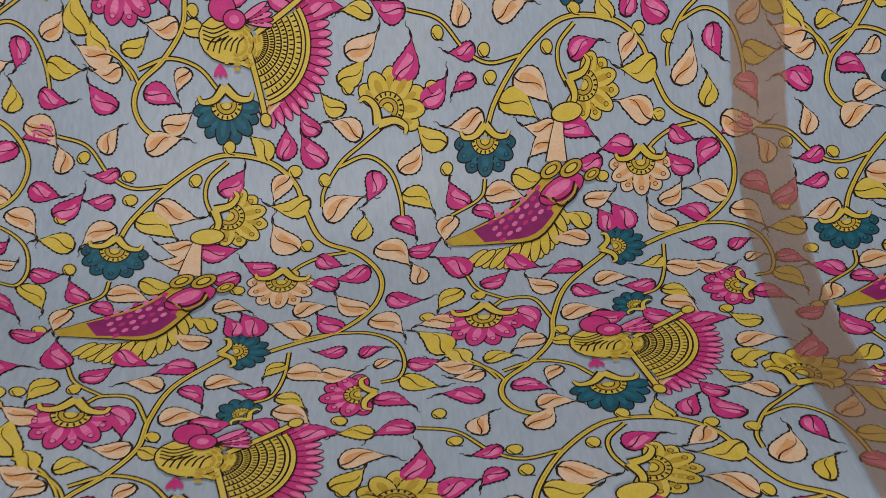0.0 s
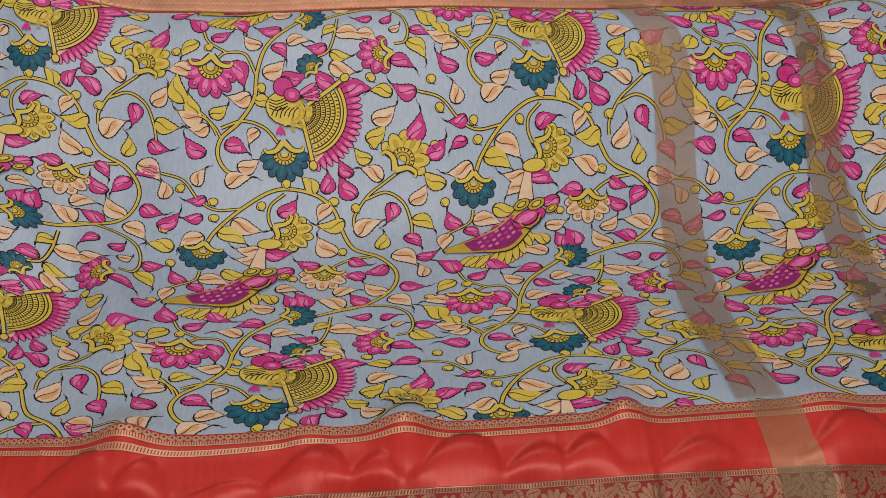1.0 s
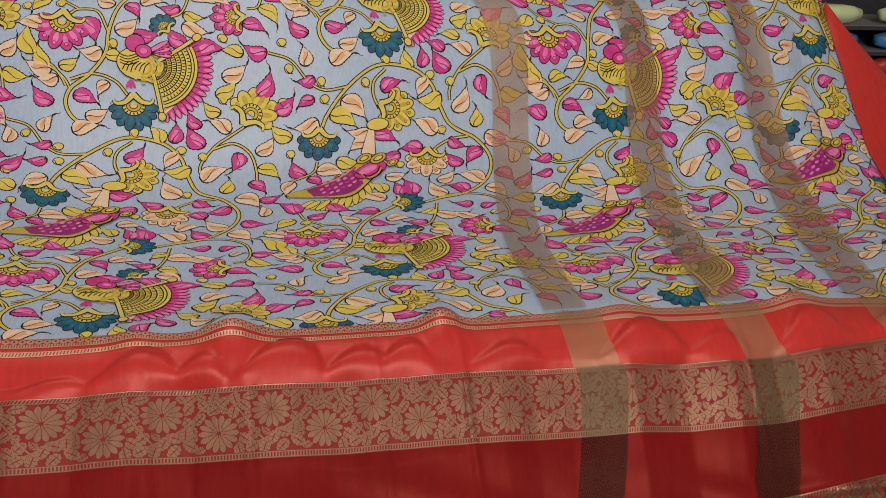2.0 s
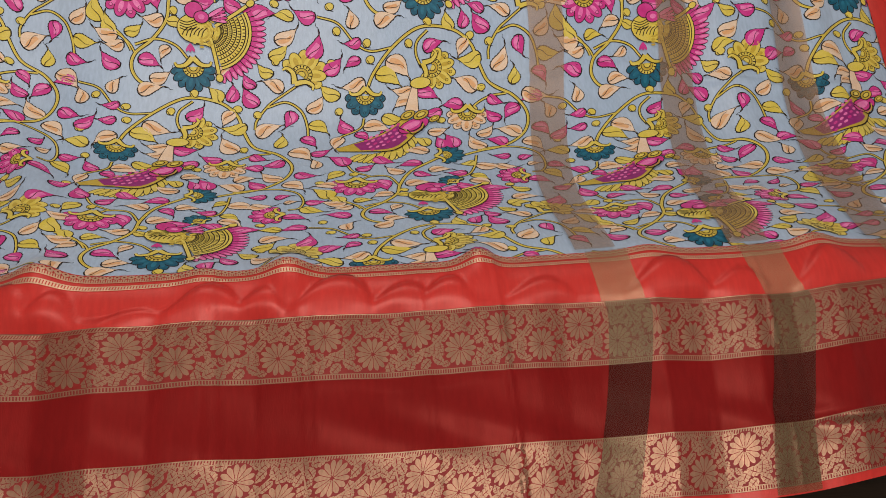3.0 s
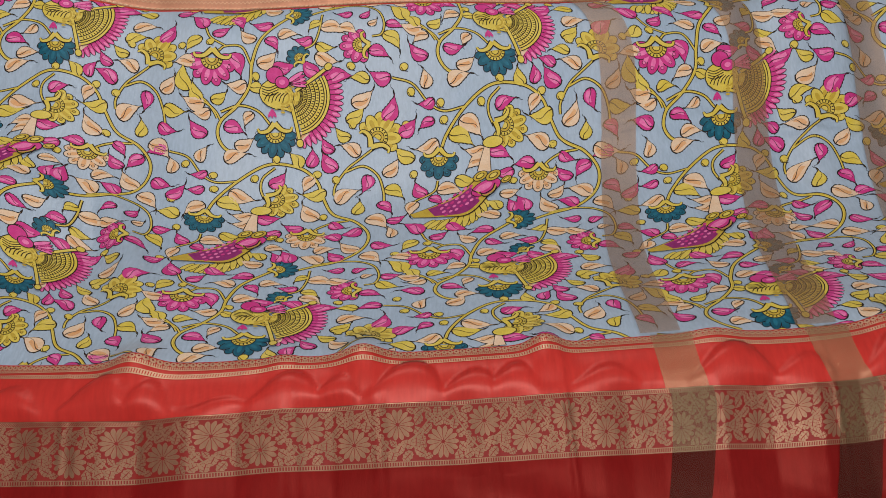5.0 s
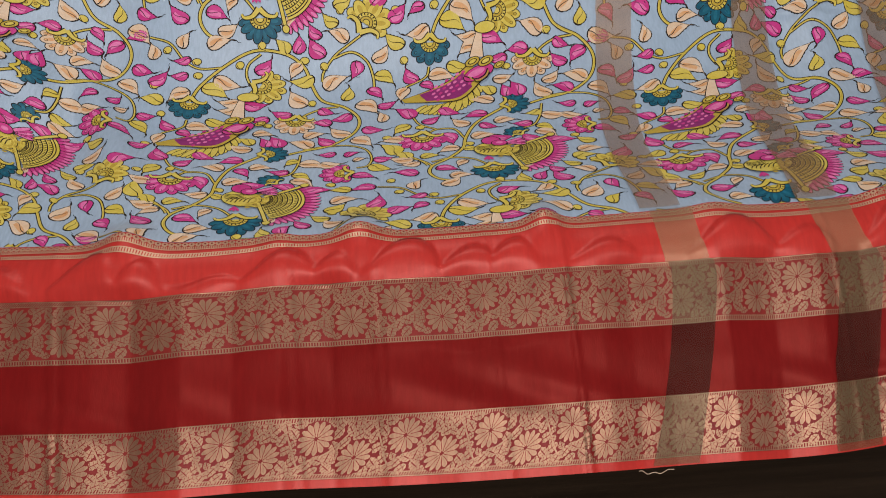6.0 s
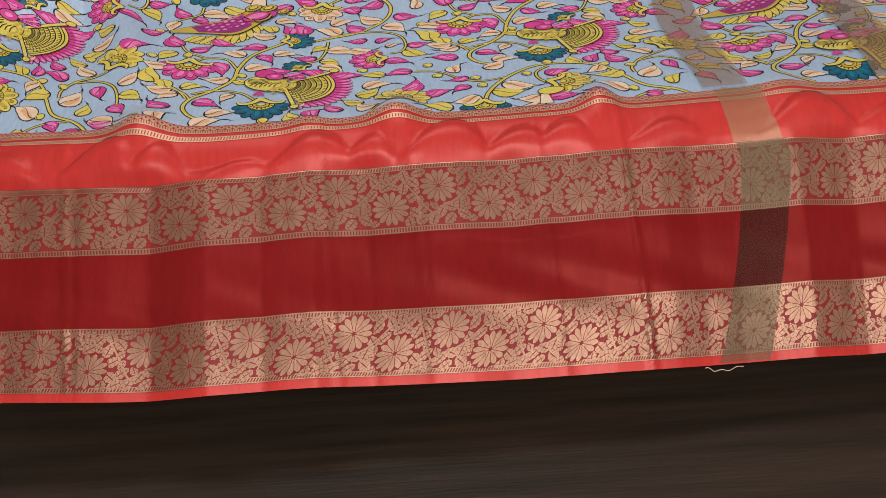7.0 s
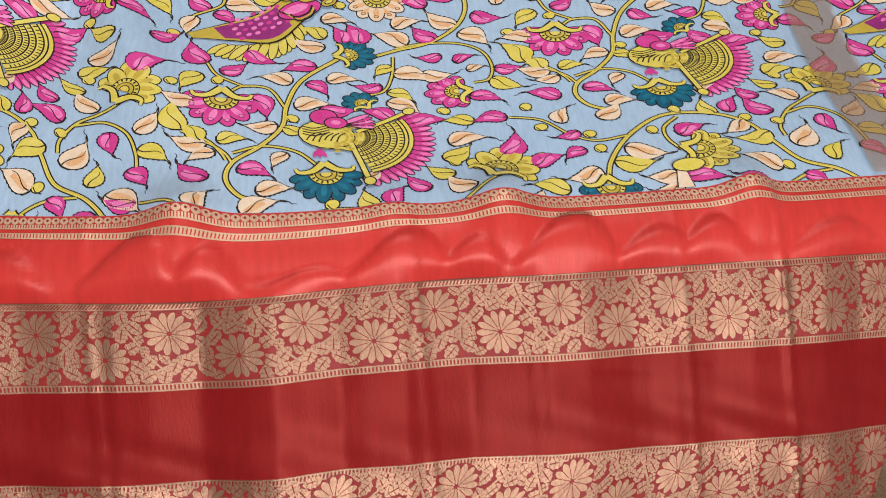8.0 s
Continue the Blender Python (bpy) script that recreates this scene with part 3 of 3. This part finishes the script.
# ---- the room ----
def box(name, x0, x1, y0, y1, z0, z1, mat, parent=None, bevel=0.0, label=""):
    bm = bmesh.new()
    bmesh.ops.create_cube(bm, size=1)
    for v in bm.verts:
        v.co = Vector(((x0 + x1) / 2 + v.co.x * (x1 - x0), (y0 + y1) / 2 + v.co.y * (y1 - y0), (z0 + z1) / 2 + v.co.z * (z1 - z0)))
    if bevel:
        bmesh.ops.bevel(bm, geom=bm.edges[:], offset=bevel, segments=3, affect="EDGES", profile=0.6)
    return part(name, bm, mat, parent, label)


TABLE_Z = -0.266
FLOOR_Z = TABLE_Z - 0.75
CEIL_Z = 2.08
tagged(box("floor", -2.6, 2.6, -2.4, 2.4, FLOOR_Z - 0.1, FLOOR_Z, tile_mat), "plain grey tiled shop floor", "floor", kind="structure")
tagged(box("ceiling", -2.6, 2.6, -2.4, 2.4, CEIL_Z, CEIL_Z + 0.1, white_paint), "plain white painted ceiling", "ceiling", kind="structure")
for nm, w in (("wall_north", (-2.6, 2.6, 2.3, 2.4)), ("wall_west", (-2.6, -2.5, -2.3, 2.3)), ("wall_east", (2.5, 2.6, -2.3, 2.3))):
    tagged(box(nm, *w, FLOOR_Z, CEIL_Z, wall_paint if nm == "wall_north" else white_paint), "plain painted shop wall", "wall", kind="structure")
# south wall, left open where the unseen front light is added
bm = bmesh.new()
for x0, x1, z0, z1 in ((-2.6, -0.38, FLOOR_Z, CEIL_Z), (0.78, 2.6, FLOOR_Z, CEIL_Z), (-0.38, 0.78, FLOOR_Z, 0.55), (-0.38, 0.78, 1.75, CEIL_Z)):
    made = bmesh.ops.create_cube(bm, size=1)
    for v in made["verts"]:
        v.co = Vector(((x0 + x1) / 2 + v.co.x * (x1 - x0), -2.35 + v.co.y * 0.1, (z0 + z1) / 2 + v.co.z * (z1 - z0)))
tagged(part("wall_south", bm, white_paint, None), "plain painted shop wall with an opening added for light", "wall", kind="structure")
fixture = new("ceiling_light")
fixture.location = (-0.1, 0.45, CEIL_Z)
tagged(fixture, "flat white panel light on the ceiling", "ceiling light")
for x0, x1, y0, y1 in ((-0.63, 0.63, -0.33, -0.30), (-0.63, 0.63, 0.30, 0.33), (-0.63, -0.60, -0.30, 0.30), (0.60, 0.63, -0.30, 0.30)):
    box("frame", x0, x1, y0, y1, -0.05, 0, white_paint, fixture)
# made-up window frame, only there to hold the added front light
window = tagged(new("front_light_opening"), "made-up white window frame round the added front light", "window", kind="structure")
for x0, x1, z0, z1 in ((-0.40, 0.80, 0.53, 0.60), (-0.40, 0.80, 1.70, 1.77), (-0.40, -0.33, 0.60, 1.70), (0.73, 0.80, 0.60, 1.70)):
    box("opening_frame", x0, x1, -2.30, -2.24, z0, z1, white_paint, window)

table = new("table")
table.location = (0, 0, 0)
tagged(table, "dark brown wooden table with streaky lengthwise grain", "table")
box("tabletop", -1.5, 1.7, -0.85, 1.05, TABLE_Z - 0.04, TABLE_Z, wood, table, 0.004)
for x in (-1.4, 1.6):
    for y in (-0.75, 0.95):
        box("leg", x - 0.04, x + 0.04, y - 0.04, y + 0.04, FLOOR_Z, TABLE_Z - 0.04, wood, table, 0.003)


def wedge():
    """The padded display rise under the cloth: its top follows the drape a finger's width below."""
    xs, bs = np.linspace(-0.50, 0.50, 26), np.linspace(-0.13, 0.80, 48)
    A, B = np.meshgrid(xs, bs)
    top = drape(A.ravel(), B.ravel(), -0.022)
    top[:, 2] = np.maximum(top[:, 2], TABLE_Z + 0.004)
    foot = top.copy()
    foot[:, 2] = TABLE_Z + 0.001
    m, n = len(xs), len(top)
    f = [(j * m + i, j * m + i + 1, (j + 1) * m + i + 1, (j + 1) * m + i) for j in range(len(bs) - 1) for i in range(m - 1)]
    rim = list(range(m)) + [j * m + m - 1 for j in range(1, len(bs))] + list(range(n - 2, n - m - 1, -1)) + [j * m for j in range(len(bs) - 2, 0, -1)]
    f += [(p, n + p, n + q, q) for p, q in zip(rim, rim[1:] + rim[:1])]
    f += [tuple(n + p for p in q[::-1]) for q in f[: (len(bs) - 1) * (m - 1)]]
    return mesh_object("display_rise", np.vstack([top, foot]), f, [support_cloth], smooth=False)


tagged(wedge(), "dark felt padded rise under the spread cloth", "display stand")


# ---- wrapped cloth rolls on the shelf behind ----
def roll(x, z, length, radius, mat, label, y=1.265):
    thing = new("cloth_roll")
    thing.location = (x, y, z)
    tagged(thing, label, "cloth roll", "rolls on the shelf")
    na, nl = 28, 22
    v, f = [], []
    for j in range(nl):
        t = j / (nl - 1)
        end = 1 - max(0, abs(2 * t - 1) - 0.86) * 3.2
        for i in range(na):
            g = 2 * math.pi * i / na
            r = radius * end * (1 + 0.05 * math.sin(3 * g + 7 * t) + 0.025 * math.sin(11 * t + 5 * g))
            v.append(((t - 0.5) * length, math.cos(g) * r, math.sin(g) * r * 0.86))
    f = [(j * na + i, j * na + (i + 1) % na, (j + 1) * na + (i + 1) % na, (j + 1) * na + i) for j in range(nl - 1) for i in range(na)]
    f += [tuple(range(na))[::-1], tuple(range((nl - 1) * na, nl * na))]
    mesh_object("wrapped_cloth", v, f, [mat], parent=thing)
    for q in (-0.3, 0.28):
        ring = [((q + w) * length, math.cos(2 * math.pi * i / na) * radius * 1.07, math.sin(2 * math.pi * i / na) * radius * 0.93) for w in (-0.012, 0.012) for i in range(na)]
        mesh_object("band", ring, [(i, (i + 1) % na, na + (i + 1) % na, na + i) for i in range(na)], [roll_band], parent=thing)
    return thing


roll_band = material("clear_wrap", (0.6, 0.6, 0.62), 0.15, 0, 0, (0.5, 0.5, 0.55), 30, 0.8, alpha=0.5)
shelf = new("shelf")
tagged(shelf, "dark shelf unit holding wrapped cloth rolls", "shelf")
SHELF_Z = [0.197, 0.133, 0.066, 0.003]
for z in SHELF_Z:
    box("board", 0.55, 2.3, 1.235, 1.5, z - 0.010, z, support_cloth, shelf, 0.002)
for x in (0.55, 2.3):
    box("side_panel", x - 0.02, x, 1.235, 1.5, TABLE_Z - 0.75, 0.62, support_cloth, shelf, 0.002)
box("back_panel", 0.55, 2.28, 1.5, 1.52, TABLE_Z - 0.75, 0.62, support_cloth, shelf)
ROLL_MATS = [material(n, c, 0.22, 0, 0, alt, 26, 0.9, 0.6, 60) for n, c, alt in (
    ("pale_green_wrap", (0.55, 0.7, 0.3), (0.7, 0.8, 0.5)), ("blue_wrap", (0.02, 0.16, 0.5), (0.1, 0.4, 0.65)),
    ("red_wrap", (0.45, 0.02, 0.02), (0.65, 0.1, 0.08)), ("purple_wrap", (0.08, 0.03, 0.16), (0.5, 0.46, 0.48)))]
WORDS = ("pale green", "glossy blue", "glossy dark red", "purple and white")
for z, m, w in zip(SHELF_Z, ROLL_MATS, WORDS):
    for k in range(2):
        roll(1.22 + 0.62 * k, z + 0.029 * 0.86 * 1.07, 0.56, 0.029, m, f"{w} cloth roll in clear wrap on the shelf")


# ---- the saree ----
saree = new("saree")
tagged(saree, "grey printed silk saree with coral and gold brocade border, spread out", "saree")
sheet("body_cloth", LEFT, RIGHT, SCALLOP, TOP, 0.004, 0.004, silk, saree, "grey-blue silk printed with flowering vines")
sheet("coral_band", LEFT, RIGHT, -0.082, SCALLOP, 0.004, 0.003, coral, saree, "rippled plain coral satin band")
sheet("brocade_band", LEFT, RIGHT, -0.160, -0.082, 0.004, 0.004, ground_red, saree, "red band woven with gold flowers")
sheet("crimson_band", LEFT, RIGHT, -0.238, -0.160, 0.004, 0.004, crimson, saree, "plain dark crimson satin band")
sheet("brocade_band", LEFT, RIGHT, -0.308, -0.238, 0.004, 0.004, ground_red, saree, "red band woven with gold flowers")
sheet("hem", LEFT, RIGHT, HEM, -0.308, 0.004, 0.003, coral, saree, "narrow coral hem")
sheet("top_edge", LEFT, RIGHT, TOP, TOP + 0.006, 0.004, 0.003, coral, saree, "thin coral line")
sheet("top_border", LEFT, RIGHT, TOP + 0.006, TOP_END, 0.004, 0.004, pale_gold, saree, "copper-gold woven upper border")


def gold_line(name, b, width, lift=0.0006):
    return sheet(name, LEFT, RIGHT, b - width / 2, b + width / 2, 0.004, width, bright_gold if b > -0.05 else gold, saree, lift=lift)


for b in (-0.0327, -0.0369):
    gold_line("gold_line", b, 0.0009)
LADDERS = (-0.0856, -0.1564, -0.2416, -0.3044)
for b in LADDERS:
    for side in (-0.0026, 0.0026):
        gold_line("gold_line", b + side, 0.0011)
scallops = Print()
for i in range(int((RIGHT - LEFT) / 0.0085)):
    a = LEFT + 0.0085 * (i + 0.5)
    scallops.blob(a, -0.0185, 0.0042, 0.0042, 0, 1, BRIGHT, 12)
    scallops.blob(a, -0.0180, 0.0014, 0.0016, 0, 1.6, RED, 8)
    for k in range(3):
        scallops.strip([(a + 0.0028 * (k - 1) - 0.0009, -0.0272), (a + 0.0028 * (k - 1) + 0.0009, -0.0272)], [(a + 0.0028 * (k - 1) - 0.0009, -0.0228), (a + 0.0028 * (k - 1) + 0.0009, -0.0228)], 1, BRIGHT)
    scallops.strip([(a - 0.0043, -0.0280), (a + 0.0043, -0.0280)], [(a - 0.0043, -0.0268), (a + 0.0043, -0.0268)], 1, BRIGHT)
    scallops.blob(a + 0.004, TOP + 0.0105, 0.0037, 0.0038, 0, 1, BRIGHT, 12)
tagged(scallops.build("scalloped_edging", saree, b_lim=(HEM, TOP_END), label="woven gold scalloped edging"), kind="stuff")
beads = Print()
for i in range(int((RIGHT - LEFT) / 0.0034)):
    a = LEFT + 0.0034 * i
    beads.strip([(a, -0.0366), (a + 0.0021, -0.0366)], [(a, -0.0330), (a + 0.0021, -0.0330)], 1, BRIGHT)
for b in LADDERS:
    for i in range(int((RIGHT - LEFT) / 0.0030)):
        a = LEFT + 0.0030 * i
        beads.strip([(a, b - 0.0021), (a + 0.0015, b - 0.0021)], [(a, b + 0.0021), (a + 0.0015, b + 0.0021)], 1, GOLD)
for j in range(7):
    for i in range(int((RIGHT - LEFT) / 0.0075)):
        a, b = LEFT + 0.0075 * i, TOP + 0.022 + 0.009 * j
        beads.strip([(a, b), (a + 0.0037, b + 0.004)], [(a, b + 0.0022), (a + 0.0037, b + 0.0062)], 1, BRIGHT)
        beads.strip([(a + 0.0037, b + 0.004), (a + 0.0075, b)], [(a + 0.0037, b + 0.0062), (a + 0.0075, b + 0.0022)], 1, BRIGHT)
tagged(beads.build("gold_beading", saree, b_lim=(HEM, TOP_END), label="small woven gold checks and chevrons"), kind="stuff")


def brocade_flower(pr, a, b, r):
    pr.blob(a, b, r * 1.06, r * 1.06, 0, 1.6, RED, 24)
    for i in range(14):
        g = 2 * math.pi * i / 14
        pr.blob(a + math.cos(g) * r * 0.64, b + math.sin(g) * r * 0.64, r * 0.38, r * 0.165, g, 2.6, GOLD, 10)
        h = g + math.pi / 14
        pr.line([(a + math.cos(h) * r * 0.3, b + math.sin(h) * r * 0.3), (a + math.cos(h) * r * 1.02, b + math.sin(h) * r * 1.02)], 0.0006, 3.4, RED)
        pr.blob(a + math.cos(g) * r * 0.30, b + math.sin(g) * r * 0.30, r * 0.12, r * 0.045, g + 0.22, 2.6, GOLD, 8)
    for i in range(8):
        g = 2 * math.pi * i / 8 + 0.2
        pr.blob(a + math.cos(g) * r * 0.2, b + math.sin(g) * r * 0.2, r * 0.10, r * 0.05, g, 2.6, GOLD, 8)


def brocade_leaf(pr, a, b, deg, L, wide=0.30):
    """A woven leaf in two notched halves beside a red midrib."""
    t = np.linspace(0, 1, 9)
    w = np.sin(np.pi * t ** 0.85) ** 0.6 * wide * L * (1 + 0.24 * (np.arange(9) % 2))
    c, s = math.cos(math.radians(deg)), math.sin(math.radians(deg))
    x, y = a - 0.5 * L * c, b - 0.5 * L * s
    for side in (-1, 1):
        e, v = w * side, 0.035 * L * side * np.sin(np.pi * t)
        up = np.stack([x + t * L * c - e * s, y + t * L * s + e * c], 1)
        dn = np.stack([x + t * L * c - v * s, y + t * L * s + v * c], 1)
        pr.strip(up, dn, 1, GOLD)
        for q in (2, 4, 6):
            pr.line([dn[q], up[q] * 0.85 + dn[q] * 0.15 + (up[q + 1] - up[q]) * 0.6], 0.0004, 1.4, RED)


# one repeat of the brocade: a high and a low flower, a stem winding between them, leaves packed into the rest
STEP, HALF, RISE_OF, PETAL_R = 0.0515, 0.0318, 0.0110, 0.0190
rng = random.Random(4)
STEM = [(-0.5 * STEP, -0.026), (-0.2 * STEP, -0.020), (0.30 * STEP, -0.006), (0.52 * STEP, 0.004), (0.75 * STEP, 0.017), (1.1 * STEP, 0.026),
        (1.3 * STEP, 0.020), (1.55 * STEP, 0.0), (1.8 * STEP, -0.018), (2.0 * STEP, -0.024)]
SPRIG = []
for tries in range(5000):
    x, y = rng.uniform(0, 2 * STEP), rng.uniform(-HALF + 0.004, HALF - 0.004)
    size = 0.0135 if tries < 1500 else 0.0095
    if any(math.hypot(x - c, y - v) < PETAL_R + 0.36 * size for c, v in ((0, RISE_OF), (STEP, -RISE_OF), (2 * STEP, RISE_OF))):
        continue
    if all(math.hypot((x - p + STEP) % (2 * STEP) - STEP, y - q) > 0.385 * (size + z) for p, q, g, z in SPRIG):
        SPRIG.append((x, y, rng.choice([30, 55, 120, 150, 210, 250, 300]) + rng.uniform(-20, 20), size))
for mid, off in ((-0.121, 0.0), (-0.273, 0.021)):
    a = LEFT + off - 2 * STEP
    while a < RIGHT + 0.03:
        for da, up in ((0, 1), (STEP, -1)):
            pr = Print()
            brocade_flower(pr, a + da, mid + up * RISE_OF, PETAL_R)
            pr.build("gold_flower", saree, b_lim=(mid - HALF, mid + HALF))
        pr = Print()
        pr.line(smooth_line([(a + x, mid + y) for x, y in STEM], 5), 0.0018, 0.6, GOLD)
        for x, y, g, L in SPRIG:
            brocade_leaf(pr, a + x, mid + y, g, L * 1.17)
        pr.build("gold_sprig", saree, b_lim=(mid - HALF, mid + HALF))
        a += 2 * STEP

# printed vines, flowers and leaves
def clear_of_motifs(x, y, taken):
    """Whether a leaf at x, y of the repeat stands free of flowers, motifs and other leaves."""
    for p, q, r in taken:
        for down in (-TALL, 0, TALL):
            if math.hypot(x - p, y - q - down) < r:
                return False
    return True


TAKEN = [(x + 0.35 * r * math.cos(math.radians(g)), y + 0.35 * r * math.sin(math.radians(g)), 0.80 * r) for _, x, y, g, r, *_ in FLOWERS]
TAKEN += [(0.012, 0.070, 0.034), (0.070, 0.050, 0.050), (-0.075, 0.250, 0.030), (-0.040, 0.285, 0.030), (-0.110, 0.245, 0.018)]
LEAVES = []
for leaves, fill, light in ((PINK_LEAVES, PINK, PINK_L), (PEACH_LEAVES, PEA, PEA_D), (YELLOW_LEAVES, YEL, YEL)):
    for x, y, g, L in leaves:
        if clear_of_motifs(x, y, TAKEN):
            LEAVES.append((x, y, g, L, fill, light))
            TAKEN.append((x, y, 0.017))
rng = random.Random(23)
VINE_SPOTS = [(x, y, 0.017) for line in [MAIN_VINE, UPPER_VINE] + BRANCHES + TWIGS for x, y in smooth_line(line, 3)]
for tries in range(2500):
    x, y = rng.uniform(-WIDE / 2, WIDE / 2), rng.uniform(-TALL / 2, TALL / 2)
    around = [(x + i * WIDE, y + (TALL / 4 if i else 0) + j * TALL) for i in (-1, 0, 1) for j in (-1, 0, 1)] + [(x + i * WIDE, y - TALL / 4) for i in (-1, 1)]
    if all(math.hypot(u - p, v - q) > r + 0.011 for p, q, r in TAKEN + VINE_SPOTS for u, v in around):
        fill, light = rng.choice([(PINK, PINK_L), (PEA, PEA_D), (YEL, YEL)])
        LEAVES.append((x, y, rng.choice([15, 150, 200, 340]) + rng.uniform(-25, 25), rng.uniform(0.038, 0.047), fill, light))
        TAKEN.append((x, y, 0.019))
FREE_BUDS = []
for x, y in BUDS:
    if clear_of_motifs(x, y, [(p, q, 0.6 * r) for p, q, r in TAKEN]):
        FREE_BUDS.append((x, y))
        TAKEN.append((x, y, 0.030))
vines = Print()
for a, b in repeat_places():
    for line, width in [(MAIN_VINE, 0.0040), (UPPER_VINE, 0.0038)] + [(q, 0.0026) for q in BRANCHES] + [(q, 0.0023) for q in TWIGS]:
        c = smooth_line([(x + a, y + b) for x, y in line], 7)
        vines.line(c, width + 0.0030, 0, INK)
        vines.line(c, width, 0.5, YEL)
        vines.line(c + 0.0004, width * 0.22, 0.9, YEL_D)
tagged(vines.build("printed_vine", saree, label="curling yellow-green printed vines"), kind="stuff")
rng = random.Random(11)
near, far = [], Print()
for a, b in repeat_places():
    for name, x, y, g, r, fill, light, petals, spread, eyes in FLOWERS:
        pr = Print()
        fan(pr, a + x, b + y, g, r, fill, light, petals, spread, eyes)
        pr.build(name, saree)
    pr = Print()
    plume(pr, a + -0.134, b + 0.246, 0.165)
    pr.build("crescent_motif", saree)
    pr = Print()
    spray(pr, a + 0.012, b + 0.070, 0.086)
    pr.build("fan_motif", saree)
    for x, y in FREE_BUDS:
        pr = far
        g = rng.uniform(0, 6.28)
        pr.dot(a + x, b + y, 0.0068, 0.0058, g, 0, YEL)
        pr.line(smooth_line([(a + x - 0.005, b + y), (a + x - 0.001, b + y - 0.006), (a + x + 0.006, b + y - 0.008)], 4), 0.0012, 1, INK)
    for x, y, g, L, fill, light in LEAVES:
        if SCALLOP < b + y < SCALLOP + 0.008:
            continue
        inside = -0.36 < a + x < 0.36 and 0.0 < b + y < 0.74
        if inside and len(near) < 300:
            pr = Print()
            leaf(pr, a + x, b + y, g, L, fill, light, rng)
            near.append(pr.build("printed_leaf", saree))
        else:
            leaf(far, a + x, b + y, g, L, fill, light, rng)
tagged(far.build("printed_foliage", saree, label="further printed leaves and buds"), kind="stuff")

# gold tissue stripes woven across, over print and border alike
for a0, a1 in ((0.366, 0.424), (0.588, 0.646), (0.790, 0.852)):
    for b0, b1, m, words in ((SCALLOP, TOP_END, tissue, "sheer gold tissue stripe"), (-0.082, SCALLOP, pale_tissue, "pale gold tissue stripe"),
                             (-0.160, -0.082, olive_tissue, "olive-gold tissue stripe"), (-0.238, -0.160, brown_tissue, "dark brown tissue stripe"),
                             (HEM + 0.002, -0.238, olive_tissue, "olive-gold tissue stripe")):
        lean = -0.014 if b0 == SCALLOP else 0.0 if b1 == SCALLOP else 0.004
        sheet("tissue_stripe", a0 + lean, a1 + lean, b0, b1, 0.004, 0.004, m, saree, words, lift=0.0052 if b0 == SCALLOP else 0.0016)

# the plain end of the cloth, turned over at the side
def turned_end():
    n, m = 40, 16
    v = []
    for j in range(n):
        t = j / (n - 1)
        b = 0.20 + 0.55 * t
        p = drape(np.array([RIGHT - 0.004]), np.array([b]), 0.004)[0]
        w = 0.30 * (1 - t) ** 0.9 + 0.004
        for i in range(m):
            q = i / (m - 1)
            v.append((p[0] + q * w, p[1] - 0.05 * q * (1 - t), p[2] + 0.012 * math.sin(3.1 * q) - 0.10 * q * q * w))
    f = [(j * m + i, j * m + i + 1, (j + 1) * m + i + 1, (j + 1) * m + i) for j in range(n - 1) for i in range(m - 1)]
    return mesh_object("plain_end", v, f, [coral], parent=saree)


tagged(turned_end(), "plain coral-red end of the cloth, turned over")

# a loose white thread at the hem
c = np.linspace(0, 1, 24)
a = 0.352 + 0.045 * c
spots = drape(a, HEM - 0.002 - 0.004 * np.sin(np.pi * c) + 0.0012 * np.sin(17 * c), 0.003)
curve = bpy.data.curves.new("loose_thread", "CURVE")
curve.dimensions, curve.bevel_depth, curve.bevel_resolution = "3D", 0.00035, 2
line = curve.splines.new("POLY")
line.points.add(len(spots) - 1)
for p, q in zip(line.points, spots):
    p.co = (*q, 1)
curve.materials.append(peach)
loose = new("loose_thread", curve)
loose.parent = saree
tagged(loose, "loose white thread at the hem")
